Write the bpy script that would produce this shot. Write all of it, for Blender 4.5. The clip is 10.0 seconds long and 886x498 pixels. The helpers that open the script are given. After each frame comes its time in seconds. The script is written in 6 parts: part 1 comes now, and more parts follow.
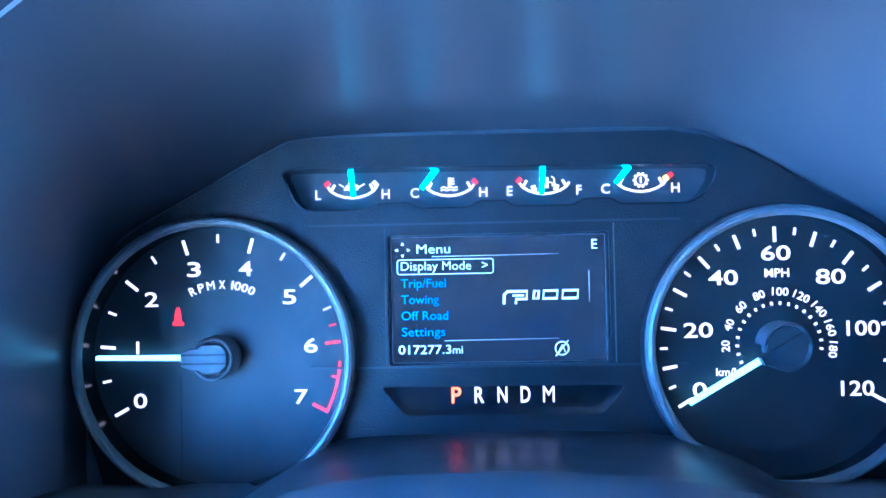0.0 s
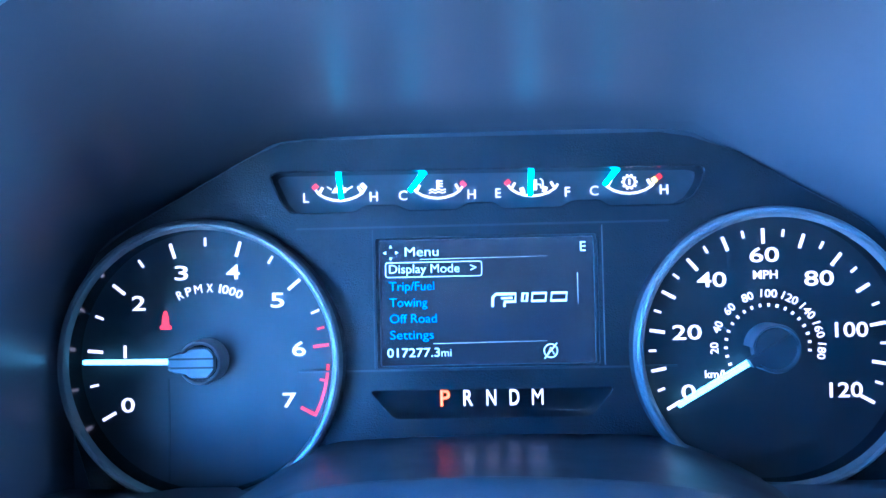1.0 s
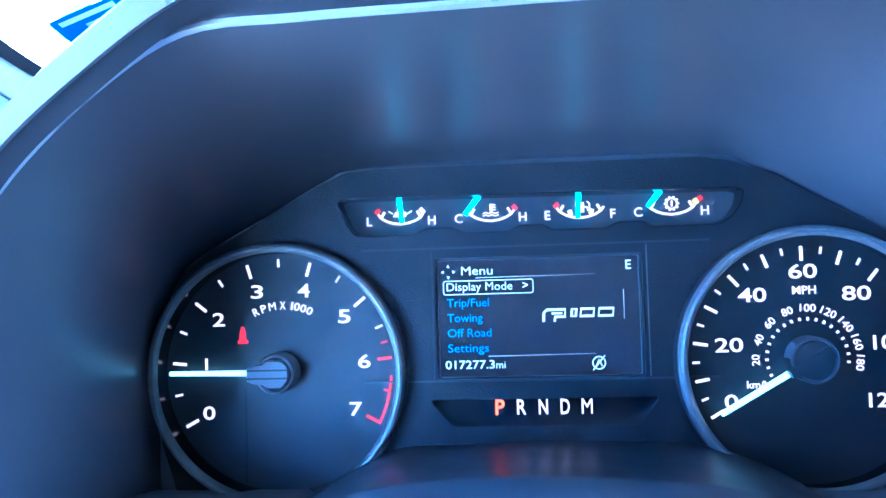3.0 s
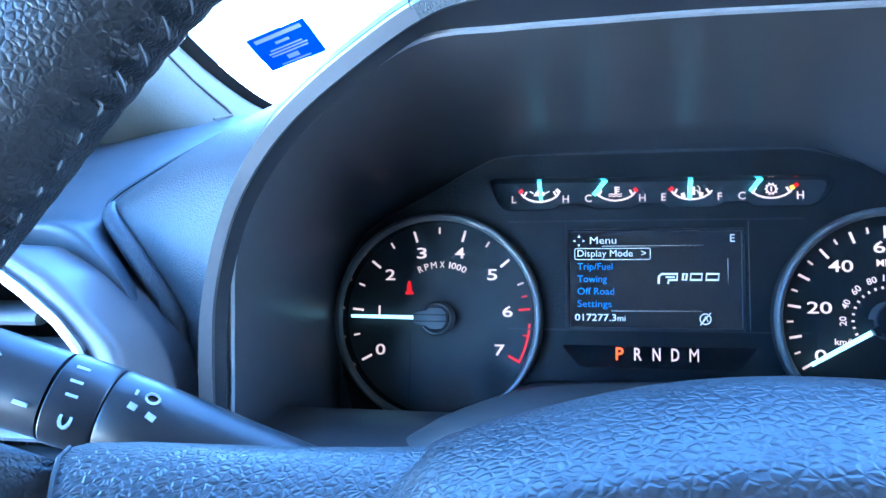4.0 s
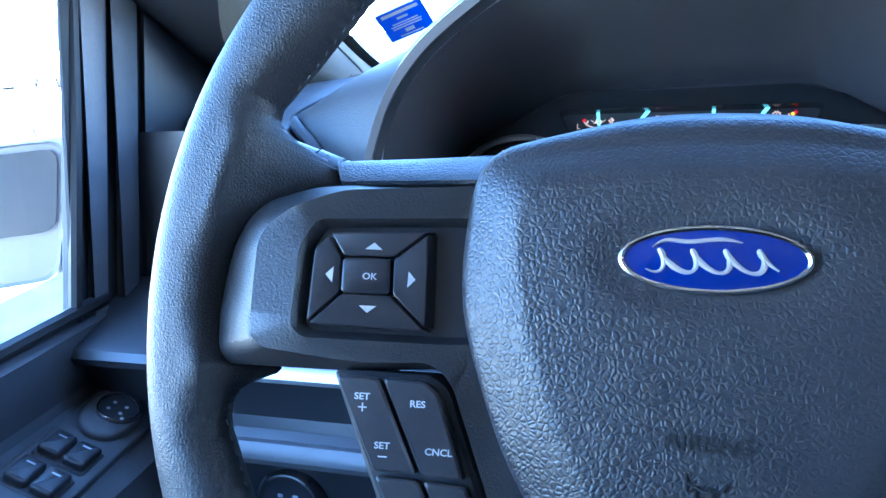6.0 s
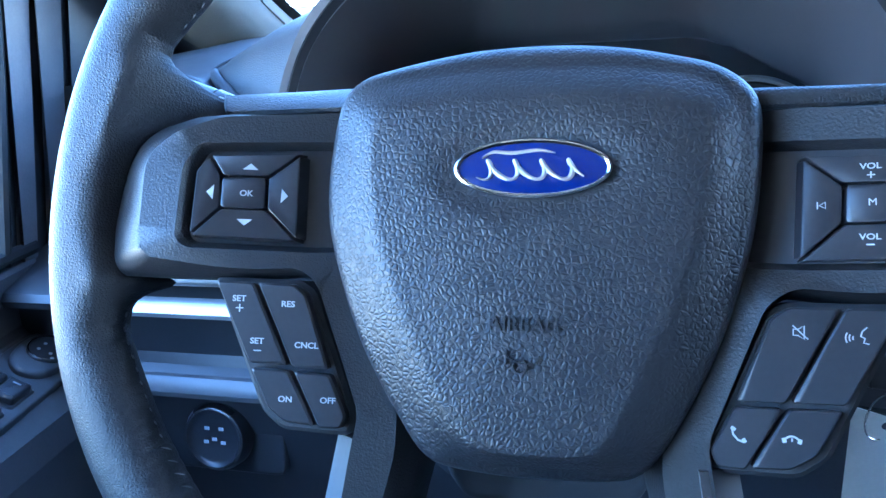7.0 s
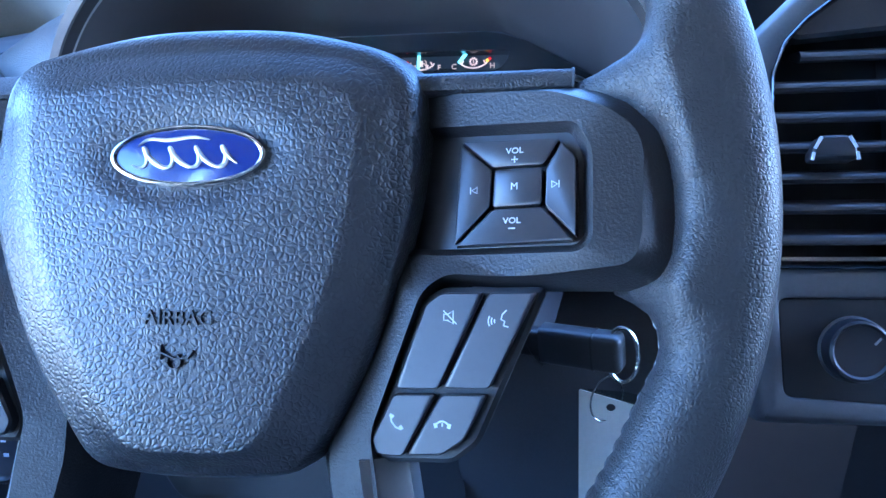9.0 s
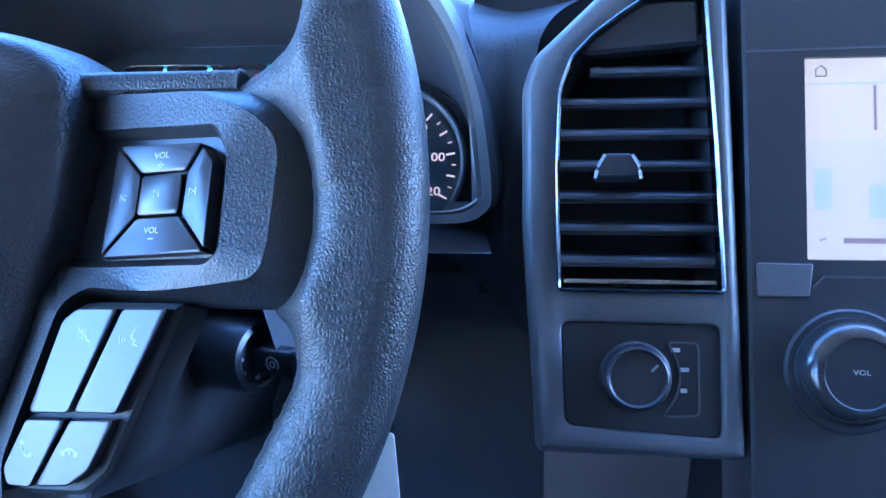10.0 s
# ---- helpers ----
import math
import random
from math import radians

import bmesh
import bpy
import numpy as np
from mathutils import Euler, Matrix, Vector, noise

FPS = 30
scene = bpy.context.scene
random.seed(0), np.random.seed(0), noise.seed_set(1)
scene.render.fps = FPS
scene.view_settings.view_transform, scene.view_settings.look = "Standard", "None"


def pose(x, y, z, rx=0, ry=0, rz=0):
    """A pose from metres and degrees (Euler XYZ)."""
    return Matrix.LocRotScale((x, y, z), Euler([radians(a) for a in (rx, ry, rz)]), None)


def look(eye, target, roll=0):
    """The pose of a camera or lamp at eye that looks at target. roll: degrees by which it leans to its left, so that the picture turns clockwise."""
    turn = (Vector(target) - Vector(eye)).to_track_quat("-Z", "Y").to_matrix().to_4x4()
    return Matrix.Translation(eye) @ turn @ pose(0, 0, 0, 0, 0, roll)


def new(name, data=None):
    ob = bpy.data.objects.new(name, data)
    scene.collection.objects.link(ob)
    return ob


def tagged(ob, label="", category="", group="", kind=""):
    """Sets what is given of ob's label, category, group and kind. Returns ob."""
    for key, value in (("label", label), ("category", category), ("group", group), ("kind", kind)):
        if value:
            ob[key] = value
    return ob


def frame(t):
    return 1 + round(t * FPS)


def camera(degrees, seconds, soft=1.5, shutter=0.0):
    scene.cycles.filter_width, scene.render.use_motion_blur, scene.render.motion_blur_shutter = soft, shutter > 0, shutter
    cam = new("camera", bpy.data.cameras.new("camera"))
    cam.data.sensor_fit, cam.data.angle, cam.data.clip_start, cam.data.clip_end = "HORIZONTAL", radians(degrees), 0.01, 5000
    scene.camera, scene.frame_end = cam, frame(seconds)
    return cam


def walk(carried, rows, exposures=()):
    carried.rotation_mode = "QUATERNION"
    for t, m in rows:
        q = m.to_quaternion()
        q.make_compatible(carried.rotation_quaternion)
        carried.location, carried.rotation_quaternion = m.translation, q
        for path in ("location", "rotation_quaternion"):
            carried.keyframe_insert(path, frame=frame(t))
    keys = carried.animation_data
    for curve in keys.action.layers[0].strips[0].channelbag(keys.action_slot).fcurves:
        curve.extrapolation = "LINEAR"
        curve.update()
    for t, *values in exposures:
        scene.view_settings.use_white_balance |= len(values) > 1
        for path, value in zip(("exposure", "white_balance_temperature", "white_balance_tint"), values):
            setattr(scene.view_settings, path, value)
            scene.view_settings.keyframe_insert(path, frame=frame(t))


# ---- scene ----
cam = camera(61.5, 10.0)
EXPOSURES = [(0.0, 7.85, 3450, 10), (2.2, 7.85, 3450, 10), (3.5, 7.35, 3850, 13), (4.0, 6.87, 4220, 6), (4.5, 6.53, 4280, 7), (5.5, 6.28, 4600, 9), (7.5, 6.42, 4580, 10), (8.5, 6.5, 4630, 14), (10.0, 6.55, 4330, 17)]
SKY, SUN = 0.08, 5.0
# seconds, eye, yaw, pitch, roll
ROWS = [
    (0, -0.0143, 0.0138, 1.5675, 2.39, -22.38, -2.06),
    (0.5, -0.0131, 0.0142, 1.5695, 2.43, -22.65, -2.14),
    (1, -0.0106, 0.0156, 1.5690, 2.12, -22.56, -2.13),
    (1.5, -0.0116, 0.0147, 1.5668, 1.71, -22.03, -2.22),
    (2, -0.0102, 0.0139, 1.5668, 1.81, -21.77, -2.48),
    (2.2, -0.0106, 0.0122, 1.5659, 1.80, -21.47, -2.57),
    (3.3, -0.0235, -0.0320, 1.5837, 7.15, -20.91, -4.00),
    (3.5, -0.0314, -0.0538, 1.5808, 8.08, -19.81, -3.79),
    (3.7, -0.0336, -0.0712, 1.5814, 9.42, -19.42, -3.88),
    (4, -0.0372, -0.0992, 1.5820, 12.01, -18.72, -4.20),
    (4.5, -0.0380, -0.1367, 1.5895, 15.49, -17.84, -4.54),
    (5, -0.0300, -0.1759, 1.5874, 17.70, -16.98, -4.63),
    (5.5, -0.0172, -0.2231, 1.5720, 18.75, -16.80, -4.85),
    (5.7, -0.0131, -0.2423, 1.5657, 18.86, -17.03, -4.85),
    (6.8, 0.0349, -0.2951, 1.5486, 16.71, -19.44, -4.58),
    (7, 0.0442, -0.2942, 1.5457, 16.08, -19.83, -4.58),
    (7.5, 0.0677, -0.2919, 1.5424, 14.34, -20.55, -4.53),
    (8, 0.0841, -0.2864, 1.5411, 12.55, -20.91, -4.32),
    (8.5, 0.1024, -0.2810, 1.5397, 10.90, -20.80, -3.98),
    (9, 0.1301, -0.2723, 1.5347, 9.51, -20.37, -3.43),
    (9.5, 0.1760, -0.2612, 1.5312, 8.31, -19.71, -2.65),
    (10, 0.2304, -0.2425, 1.5214, 7.73, -18.70, -1.89),
]


def eye_pose(x, y, z, yaw, pitch, roll):
    return pose(x, y, z, 90 + pitch, 0, yaw) @ pose(0, 0, 0, 0, 0, roll)


walk(cam, [(r[0], eye_pose(*r[1:])) for r in ROWS], EXPOSURES)

# ---- light ----
world = bpy.data.worlds.new("sky")
scene.world = world
world.use_nodes = True
wn = world.node_tree
sky = wn.nodes.new("ShaderNodeTexSky")
sky.sky_type, sky.sun_disc = "NISHITA", False
sky.sun_elevation, sky.sun_rotation = radians(42), radians(138)
wn.links.new(sky.outputs[0], wn.nodes["Background"].inputs[0])
wn.nodes["Background"].inputs[1].default_value = SKY
sun = new("sun", bpy.data.lights.new("sun", "SUN"))
sun.data.energy, sun.data.angle, sun.data.color = SUN, radians(0.5), (1.0, 0.95, 0.88)
SUN_AZ, SUN_EL = radians(138), radians(42)
SUN_WAY = Vector((math.sin(SUN_AZ) * math.cos(SUN_EL), math.cos(SUN_AZ) * math.cos(SUN_EL), math.sin(SUN_EL)))
sun.matrix_world = look(SUN_WAY * 20, (0, 0, 0))


# ---- materials ----
def material(name, color, rough=0.5, metal=0.0, grain=0.0, grain_size=0.0006, cells=0.0, cell_size=0.0012,
             vary=0.12, vary_size=0.03, spec=0.5, emit=None, power=0.0, coat=0.0, wear=0.06):
    """A procedural surface: colour varied at two scales, fine grain relief, optional leather cells."""
    m = bpy.data.materials.new(name)
    m.use_nodes = True
    nt = m.node_tree
    b = nt.nodes["Principled BSDF"]
    b.inputs["Roughness"].default_value, b.inputs["Metallic"].default_value = rough, metal
    b.inputs["Specular IOR Level"].default_value = spec
    b.inputs["Coat Weight"].default_value = coat
    b.inputs["Base Color"].default_value = (*color, 1)
    if emit:
        b.inputs["Emission Color"].default_value = (*emit, 1)
        b.inputs["Emission Strength"].default_value = power
    co = nt.nodes.new("ShaderNodeTexCoord")
    if vary:
        n1 = nt.nodes.new("ShaderNodeTexNoise")
        n1.inputs["Scale"].default_value, n1.inputs["Detail"].default_value = 1 / vary_size, 5
        n2 = nt.nodes.new("ShaderNodeTexNoise")
        n2.inputs["Scale"].default_value, n2.inputs["Detail"].default_value = 1 / (vary_size * 0.06), 2
        nt.links.new(co.outputs["Object"], n1.inputs["Vector"])
        nt.links.new(co.outputs["Object"], n2.inputs["Vector"])
        add = nt.nodes.new("ShaderNodeMath")
        add.operation = "ADD"
        nt.links.new(n1.outputs["Fac"], add.inputs[0])
        nt.links.new(n2.outputs["Fac"], add.inputs[1])
        mr = nt.nodes.new("ShaderNodeMapRange")
        mr.inputs["From Min"].default_value, mr.inputs["From Max"].default_value = 0.6, 1.4
        mr.inputs["To Min"].default_value, mr.inputs["To Max"].default_value = 1 - vary, 1 + vary
        nt.links.new(add.outputs[0], mr.inputs["Value"])
        mul = nt.nodes.new("ShaderNodeVectorMath")
        mul.operation = "SCALE"
        mul.inputs[0].default_value = color
        nt.links.new(mr.outputs[0], mul.inputs["Scale"])
        nt.links.new(mul.outputs[0], b.inputs["Base Color"])
        rr = nt.nodes.new("ShaderNodeMapRange")
        rr.inputs["From Min"].default_value, rr.inputs["From Max"].default_value = 0.3, 0.7
        rr.inputs["To Min"].default_value, rr.inputs["To Max"].default_value = max(0.02, rough - wear), min(1, rough + wear)
        nt.links.new(n1.outputs["Fac"], rr.inputs["Value"])
        nt.links.new(rr.outputs[0], b.inputs["Roughness"])
    height = None
    if grain:
        g = nt.nodes.new("ShaderNodeTexNoise")
        g.inputs["Scale"].default_value, g.inputs["Detail"].default_value = 1 / grain_size, 3
        nt.links.new(co.outputs["Object"], g.inputs["Vector"])
        bump = nt.nodes.new("ShaderNodeBump")
        bump.inputs["Strength"].default_value, bump.inputs["Distance"].default_value = grain, grain_size * 0.4
        nt.links.new(g.outputs["Fac"], bump.inputs["Height"])
        height = bump
    if cells:
        warp = nt.nodes.new("ShaderNodeTexNoise")
        warp.inputs["Scale"].default_value, warp.inputs["Detail"].default_value = 0.9 / cell_size, 1
        nt.links.new(co.outputs["Object"], warp.inputs["Vector"])
        sc = nt.nodes.new("ShaderNodeVectorMath")
        sc.operation = "SCALE"
        sc.inputs["Scale"].default_value = cell_size * 0.6
        nt.links.new(warp.outputs["Color"], sc.inputs[0])
        ad = nt.nodes.new("ShaderNodeVectorMath")
        ad.operation = "ADD"
        nt.links.new(co.outputs["Object"], ad.inputs[0])
        nt.links.new(sc.outputs[0], ad.inputs[1])
        v = nt.nodes.new("ShaderNodeTexVoronoi")
        v.feature = "DISTANCE_TO_EDGE"
        v.inputs["Scale"].default_value = 1 / cell_size
        nt.links.new(ad.outputs[0], v.inputs["Vector"])
        ramp = nt.nodes.new("ShaderNodeMapRange")
        ramp.interpolation_type = "SMOOTHSTEP"
        ramp.inputs["From Max"].default_value = 0.3
        nt.links.new(v.outputs["Distance"], ramp.inputs["Value"])
        b2 = nt.nodes.new("ShaderNodeBump")
        b2.inputs["Strength"].default_value, b2.inputs["Distance"].default_value = cells, cell_size * 0.16
        nt.links.new(ramp.outputs[0], b2.inputs["Height"])
        if height:
            nt.links.new(height.outputs[0], b2.inputs["Normal"])
        height = b2
    if height:
        nt.links.new(height.outputs[0], b.inputs["Normal"])
    return m


def glow(name, color, power, base=0.6):
    return material(name, tuple(base * c for c in color), 0.5, vary=0, emit=color, power=power)


def clear_pane(name, tint=(1, 1, 1), rough=0.0, ior=1.45):
    m = bpy.data.materials.new(name)
    m.use_nodes = True
    nt = m.node_tree
    nt.nodes.remove(nt.nodes["Principled BSDF"])
    tr, gl, mix, fr = (nt.nodes.new("ShaderNode" + k) for k in ("BsdfTransparent", "BsdfGlossy", "MixShader", "Fresnel"))
    tr.inputs[0].default_value = (*tint, 1)
    gl.inputs["Roughness"].default_value = rough
    fr.inputs["IOR"].default_value = ior
    nt.links.new(fr.outputs[0], mix.inputs[0])
    nt.links.new(tr.outputs[0], mix.inputs[1])
    nt.links.new(gl.outputs[0], mix.inputs[2])
    nt.links.new(mix.outputs[0], nt.nodes["Material Output"].inputs[0])
    return m


LEATHER = material("black_leather", (0.024, 0.024, 0.026), 0.42, spec=0.34, cells=0.55, cell_size=0.0014, grain=0.04, grain_size=0.0004)
AIRBAG = material("grained_vinyl", (0.024, 0.024, 0.027), 0.38, spec=0.43, cells=0.45, cell_size=0.0021, grain=0.04, grain_size=0.0005)
PAD = material("dash_vinyl", (0.045, 0.047, 0.052), 0.5, cells=0.55, cell_size=0.0015, grain=0.2, grain_size=0.0005)
SMOOTHPAD = material("dash_top_vinyl", (0.05, 0.052, 0.058), 0.5, grain=0.25, grain_size=0.0006)
TRIM = material("trim_vinyl", (0.03, 0.031, 0.034), 0.42, cells=0.6, cell_size=0.0016)
PLASTIC = material("textured_plastic", (0.021, 0.021, 0.023), 0.42, grain=0.75, grain_size=0.0009, spec=0.42)
SMOOTH = material("smooth_plastic", (0.026, 0.026, 0.029), 0.36, grain=0.1, grain_size=0.0005)
BUTTON = material("button_plastic", (0.024, 0.024, 0.028), 0.33, grain=0.06, grain_size=0.0004, spec=0.5, wear=0.02)
DARK = material("dark_recess", (0.026, 0.026, 0.029), 0.6, vary=0.1)
MASK = material("cluster_mask", (0.008, 0.008, 0.009), 0.5, grain=0.9, grain_size=0.0008, spec=0.25)
GLOSS = material("gloss_black", (0.006, 0.006, 0.007), 0.16, vary=0.03)
GLOSSKNOB = material("gloss_knob", (0.1, 0.1, 0.105), 0.18, metal=0.7, vary=0.03)
DIAL = material("dial_face", (0.006, 0.006, 0.007), 0.55, vary=0.08)
RING = material("satin_ring", (0.12, 0.115, 0.11), 0.36, vary=0.05)
LIP = material("black_lip", (0.012, 0.012, 0.014), 0.45, vary=0.05)
TUNNEL = material("hood_lining", (0.055, 0.055, 0.06), 0.31, vary=0.04, vary_size=0.08, wear=0.02)
SILVER = material("satin_silver", (0.42, 0.41, 0.41), 0.35, metal=0.6, vary=0.05)
CHROME = material("chrome", (0.6, 0.61, 0.63), 0.19, metal=1.0, vary=0.03)
BLUE = material("emblem_blue", (0.006, 0.016, 0.13), 0.2, vary=0.05, coat=0.25)
PRINT = material("white_print", (0.46, 0.47, 0.49), 0.6, vary=0.06)
LCD = material("lcd_glass", (0.006, 0.007, 0.01), 0.18, vary=0.1, emit=(0.6, 0.62, 0.7), power=0.00022)
LINING = material("headliner_cloth", (0.125, 0.12, 0.11), 0.9, grain=0.7, grain_size=0.0012)
PILLAR = material("pillar_cloth", (0.1, 0.092, 0.072), 0.9, grain=0.5, grain_size=0.001)
DOORSKIN = material("door_plastic", (0.06, 0.062, 0.07), 0.5, grain=0.4, grain_size=0.0007)
RUBBER = material("seal_rubber", (0.012, 0.012, 0.013), 0.6, grain=0.3)
GREYTRIM = material("grey_trim", (0.075, 0.075, 0.08), 0.45, grain=0.3)
PAPER = material("card_paper", (0.74, 0.73, 0.68), 0.7, vary=0.05)
STEEL = material("steel_wire", (0.62, 0.62, 0.6), 0.22, metal=1.0)
STICKER = material("sticker_blue", (0.01, 0.07, 0.62), 0.4, vary=0.04)
THREAD = material("grey_thread", (0.17, 0.17, 0.172), 0.7)
KEYGREY = material("key_grey", (0.05, 0.051, 0.054), 0.38, grain=0.15)
APRON = material("apron_plastic", (0.034, 0.034, 0.037), 0.345, vary=0.05)
SHROUD = material("shroud_plastic", (0.058, 0.058, 0.062), 0.42, grain=0.4, grain_size=0.0006)
FACET = material("facet_grey", (0.1, 0.1, 0.105), 0.36, vary=0.06)
STRIPGREY = material("strip_grey", (0.13, 0.13, 0.135), 0.45, grain=0.2)
HOODTRIM = material("hood_trim_grey", (0.085, 0.081, 0.083), 0.42, vary=0.05)
MIRROR = material("mirror_glass", (0.12, 0.125, 0.135), 0.04, metal=1.0, vary=0.02)
DARKCHROME = material("dark_chrome", (0.14, 0.145, 0.155), 0.2, metal=1.0, vary=0.03)
BLACK = material("black_slot", (0.002, 0.002, 0.002), 0.7, vary=0.0)
CLOTH = material("grey_cloth", (0.15, 0.15, 0.152), 0.9, grain=0.6, grain_size=0.0015)
GLASS = clear_pane("window_glass", (0.72, 0.76, 0.75))
WSGLASS = clear_pane("windscreen_glass", (0.43, 0.465, 0.47))
LENS = clear_pane("cluster_lens", (0.95, 0.95, 0.96), 0.5, 1.14)
G_WHITE = glow("lit_white", (1.0, 0.6, 0.41), 0.0098)
G_RED = glow("lit_red", (1.0, 0.002, 0.0), 0.007)
G_YEL = glow("lit_yellow", (1.0, 0.45, 0.01), 0.03)
G_ORA = glow("lit_orange", (1.0, 0.06, 0.0), 0.032)
G_CYAN = glow("lit_needle", (0.32, 0.9, 0.82), 0.036)
G_NEEDLE = glow("lit_pale_needle", (0.62, 0.93, 0.82), 0.021)
G_TEXT = glow("lcd_white", (0.85, 0.8, 0.72), 0.0075)
G_BLUE = glow("lcd_blue", (0.06, 0.23, 0.6), 0.008)
G_SCREEN = glow("screen_white", (1.0, 0.77, 0.53), 0.0076, 0.2)
G_SCREEN3 = glow("screen_pale_grey", (0.78, 0.8, 0.68), 0.0062, 0.2)
SCREENINK = glow("screen_ink", (0.6, 0.42, 0.4), 0.0036, 0.2)
G_SCREEN2 = glow("screen_shade", (0.95, 0.78, 0.58), 0.0074, 0.2)


# ---- mesh helpers (millimetres in a local frame: u right, v up, w towards the driver) ----
MM = 0.001


def tilted(x, y, z, degrees):
    """A local frame whose face leans back by that many degrees."""
    a = radians(degrees)
    m = Matrix(((1, 0, 0, x), (0, math.sin(a), -math.cos(a), y), (0, math.cos(a), math.sin(a), z), (0, 0, 0, 1)))
    return m


def thing(name, m, label, category, group="", kind=""):
    ob = new(name)
    ob.empty_display_size = 0.02
    ob.matrix_world = m
    return tagged(ob, label, category, group, kind)


def finish(name, bm, mat, parent, label="", smooth=True, unit=MM, sharp=35, facing=None):
    """Links a bmesh as one mesh object under a thing or part. facing: the side to which an open sheet turns its face."""
    bmesh.ops.remove_doubles(bm, verts=bm.verts, dist=1e-4)
    bmesh.ops.recalc_face_normals(bm, faces=bm.faces)
    if facing:
        bm.normal_update()
        if sum((f.normal * f.calc_area() for f in bm.faces), Vector()).dot(Vector(facing)) < 0:
            bmesh.ops.reverse_faces(bm, faces=bm.faces)
    me = bpy.data.meshes.new(name)
    bm.to_mesh(me)
    bm.free()
    if unit != 1:
        me.transform(Matrix.Scale(unit, 4))
    me.materials.append(mat)
    if smooth:
        me.shade_smooth()
        me.set_sharp_from_angle(angle=radians(sharp))
    ob = new(name, me)
    if parent:
        ob.parent = parent
    if label:
        ob["label"] = label
    return ob


part = finish


def inset(poly, d):
    """A closed outline moved inwards by d (outlines run counter-clockwise)."""
    n, out = len(poly), []
    for i in range(n):
        p, q, r = Vector(poly[i - 1]), Vector(poly[i]), Vector(poly[(i + 1) % n])
        a, b = (q - p), (r - q)
        if a.length < 1e-9 or b.length < 1e-9:
            out.append(tuple(q))
            continue
        na, nb = Vector((-a.y, a.x)).normalized(), Vector((-b.y, b.x)).normalized()
        m = na + nb
        k = d / max(0.35, m.dot(na)) if m.length > 1e-6 else 0
        out.append((q.x + m.x * k, q.y + m.y * k))
    return out


def area(poly):
    return sum(poly[i - 1][0] * poly[i][1] - poly[i][0] * poly[i - 1][1] for i in range(len(poly))) / 2


def ccw(poly):
    return list(poly) if area(poly) > 0 else list(poly)[::-1]


def rounded(poly, r, n=4):
    """The outline with its corners rounded by arcs of about r."""
    poly, out = ccw(poly), []
    k = len(poly)
    for i in range(k):
        p, q, s = (Vector(poly[j % k]) for j in (i - 1, i, i + 1))
        a, b = (p - q), (s - q)
        t = min(r, a.length * 0.45, b.length * 0.45)
        a, b = q + a.normalized() * t, q + b.normalized() * t
        for j in range(n + 1):
            f = j / n
            out.append(tuple((1 - f) ** 2 * a + 2 * f * (1 - f) * q + f * f * b))
    return out


def spline(pts, n=8, closed=False):
    """Catmull-Rom through points of any dimension."""
    pts = [np.array(p, float) for p in pts]
    k = len(pts)
    out = []
    for i in range(k if closed else k - 1):
        get = (lambda j: pts[j % k]) if closed else (lambda j: pts[min(max(j, 0), k - 1)])
        p0, p1, p2, p3 = get(i - 1), get(i), get(i + 1), get(i + 2)
        for j in range(n):
            t = j / n
            out.append(0.5 * (2 * p1 + (p2 - p0) * t + (2 * p0 - 5 * p1 + 4 * p2 - p3) * t * t + (3 * p1 - p0 - 3 * p2 + p3) * t ** 3))
    if not closed:
        out.append(pts[-1])
    return out


def loft(bm, rings, closed=True, cap0=False, cap1=False):
    """Joins rings of equally many points."""
    vs = [[bm.verts.new(tuple(p)) for p in ring] for ring in rings]
    n = len(vs[0])
    for a, b in zip(vs, vs[1:]):
        for i in range(n if closed else n - 1):
            j = (i + 1) % n
            bm.faces.new((a[i], a[j], b[j], b[i]))
    if cap0:
        bm.faces.new(vs[0][::-1])
    if cap1:
        bm.faces.new(vs[-1])
    return vs


def slab(bm, poly, w0, w1, bevel=0.0, steps=1):
    """An outline raised from w0 to w1 with a bevelled or rounded upper edge."""
    poly = ccw(poly)
    rings = [[(x, y, w0) for x, y in poly]]
    if bevel:
        for i in range(steps + 1):
            a = i / steps * math.pi / 2
            d, h = bevel * (1 - math.cos(a)), bevel * math.sin(a)
            if steps == 1:
                d, h = (0, 0) if i == 0 else (bevel, bevel)
            rings.append([(x, y, w1 - bevel + h) for x, y in inset(poly, d)])
    else:
        rings.append([(x, y, w1) for x, y in poly])
    loft(bm, rings, cap0=True, cap1=True)
    return bm


def keycap(bm, poly, r, w0, w1, bevel):
    """A raised key: an outline with rounded corners and a bevelled top edge."""
    poly = ccw(poly)
    low, top = rounded(poly, r, 3), rounded(inset(poly, bevel), max(0.25, r - bevel * 0.5), 3)
    loft(bm, [[(x, y, w0) for x, y in low], [(x, y, w1 - bevel) for x, y in low], [(x, y, w1) for x, y in top]], cap0=True, cap1=True)
    return bm


def padkey(bm, poly, foot, r, w0, w1, bevel):
    """A key whose sides slope out to a wider foot."""
    low, top = rounded(ccw(foot), r, 3), rounded(inset(ccw(poly), bevel), max(0.25, r - bevel * 0.5), 3)
    edge = rounded(ccw(poly), r, 3)
    loft(bm, [[(x, y, w0) for x, y in low], [(x, y, w1 - bevel * 0.7) for x, y in edge], [(x, y, w1) for x, y in top]], cap0=True, cap1=True)
    return bm


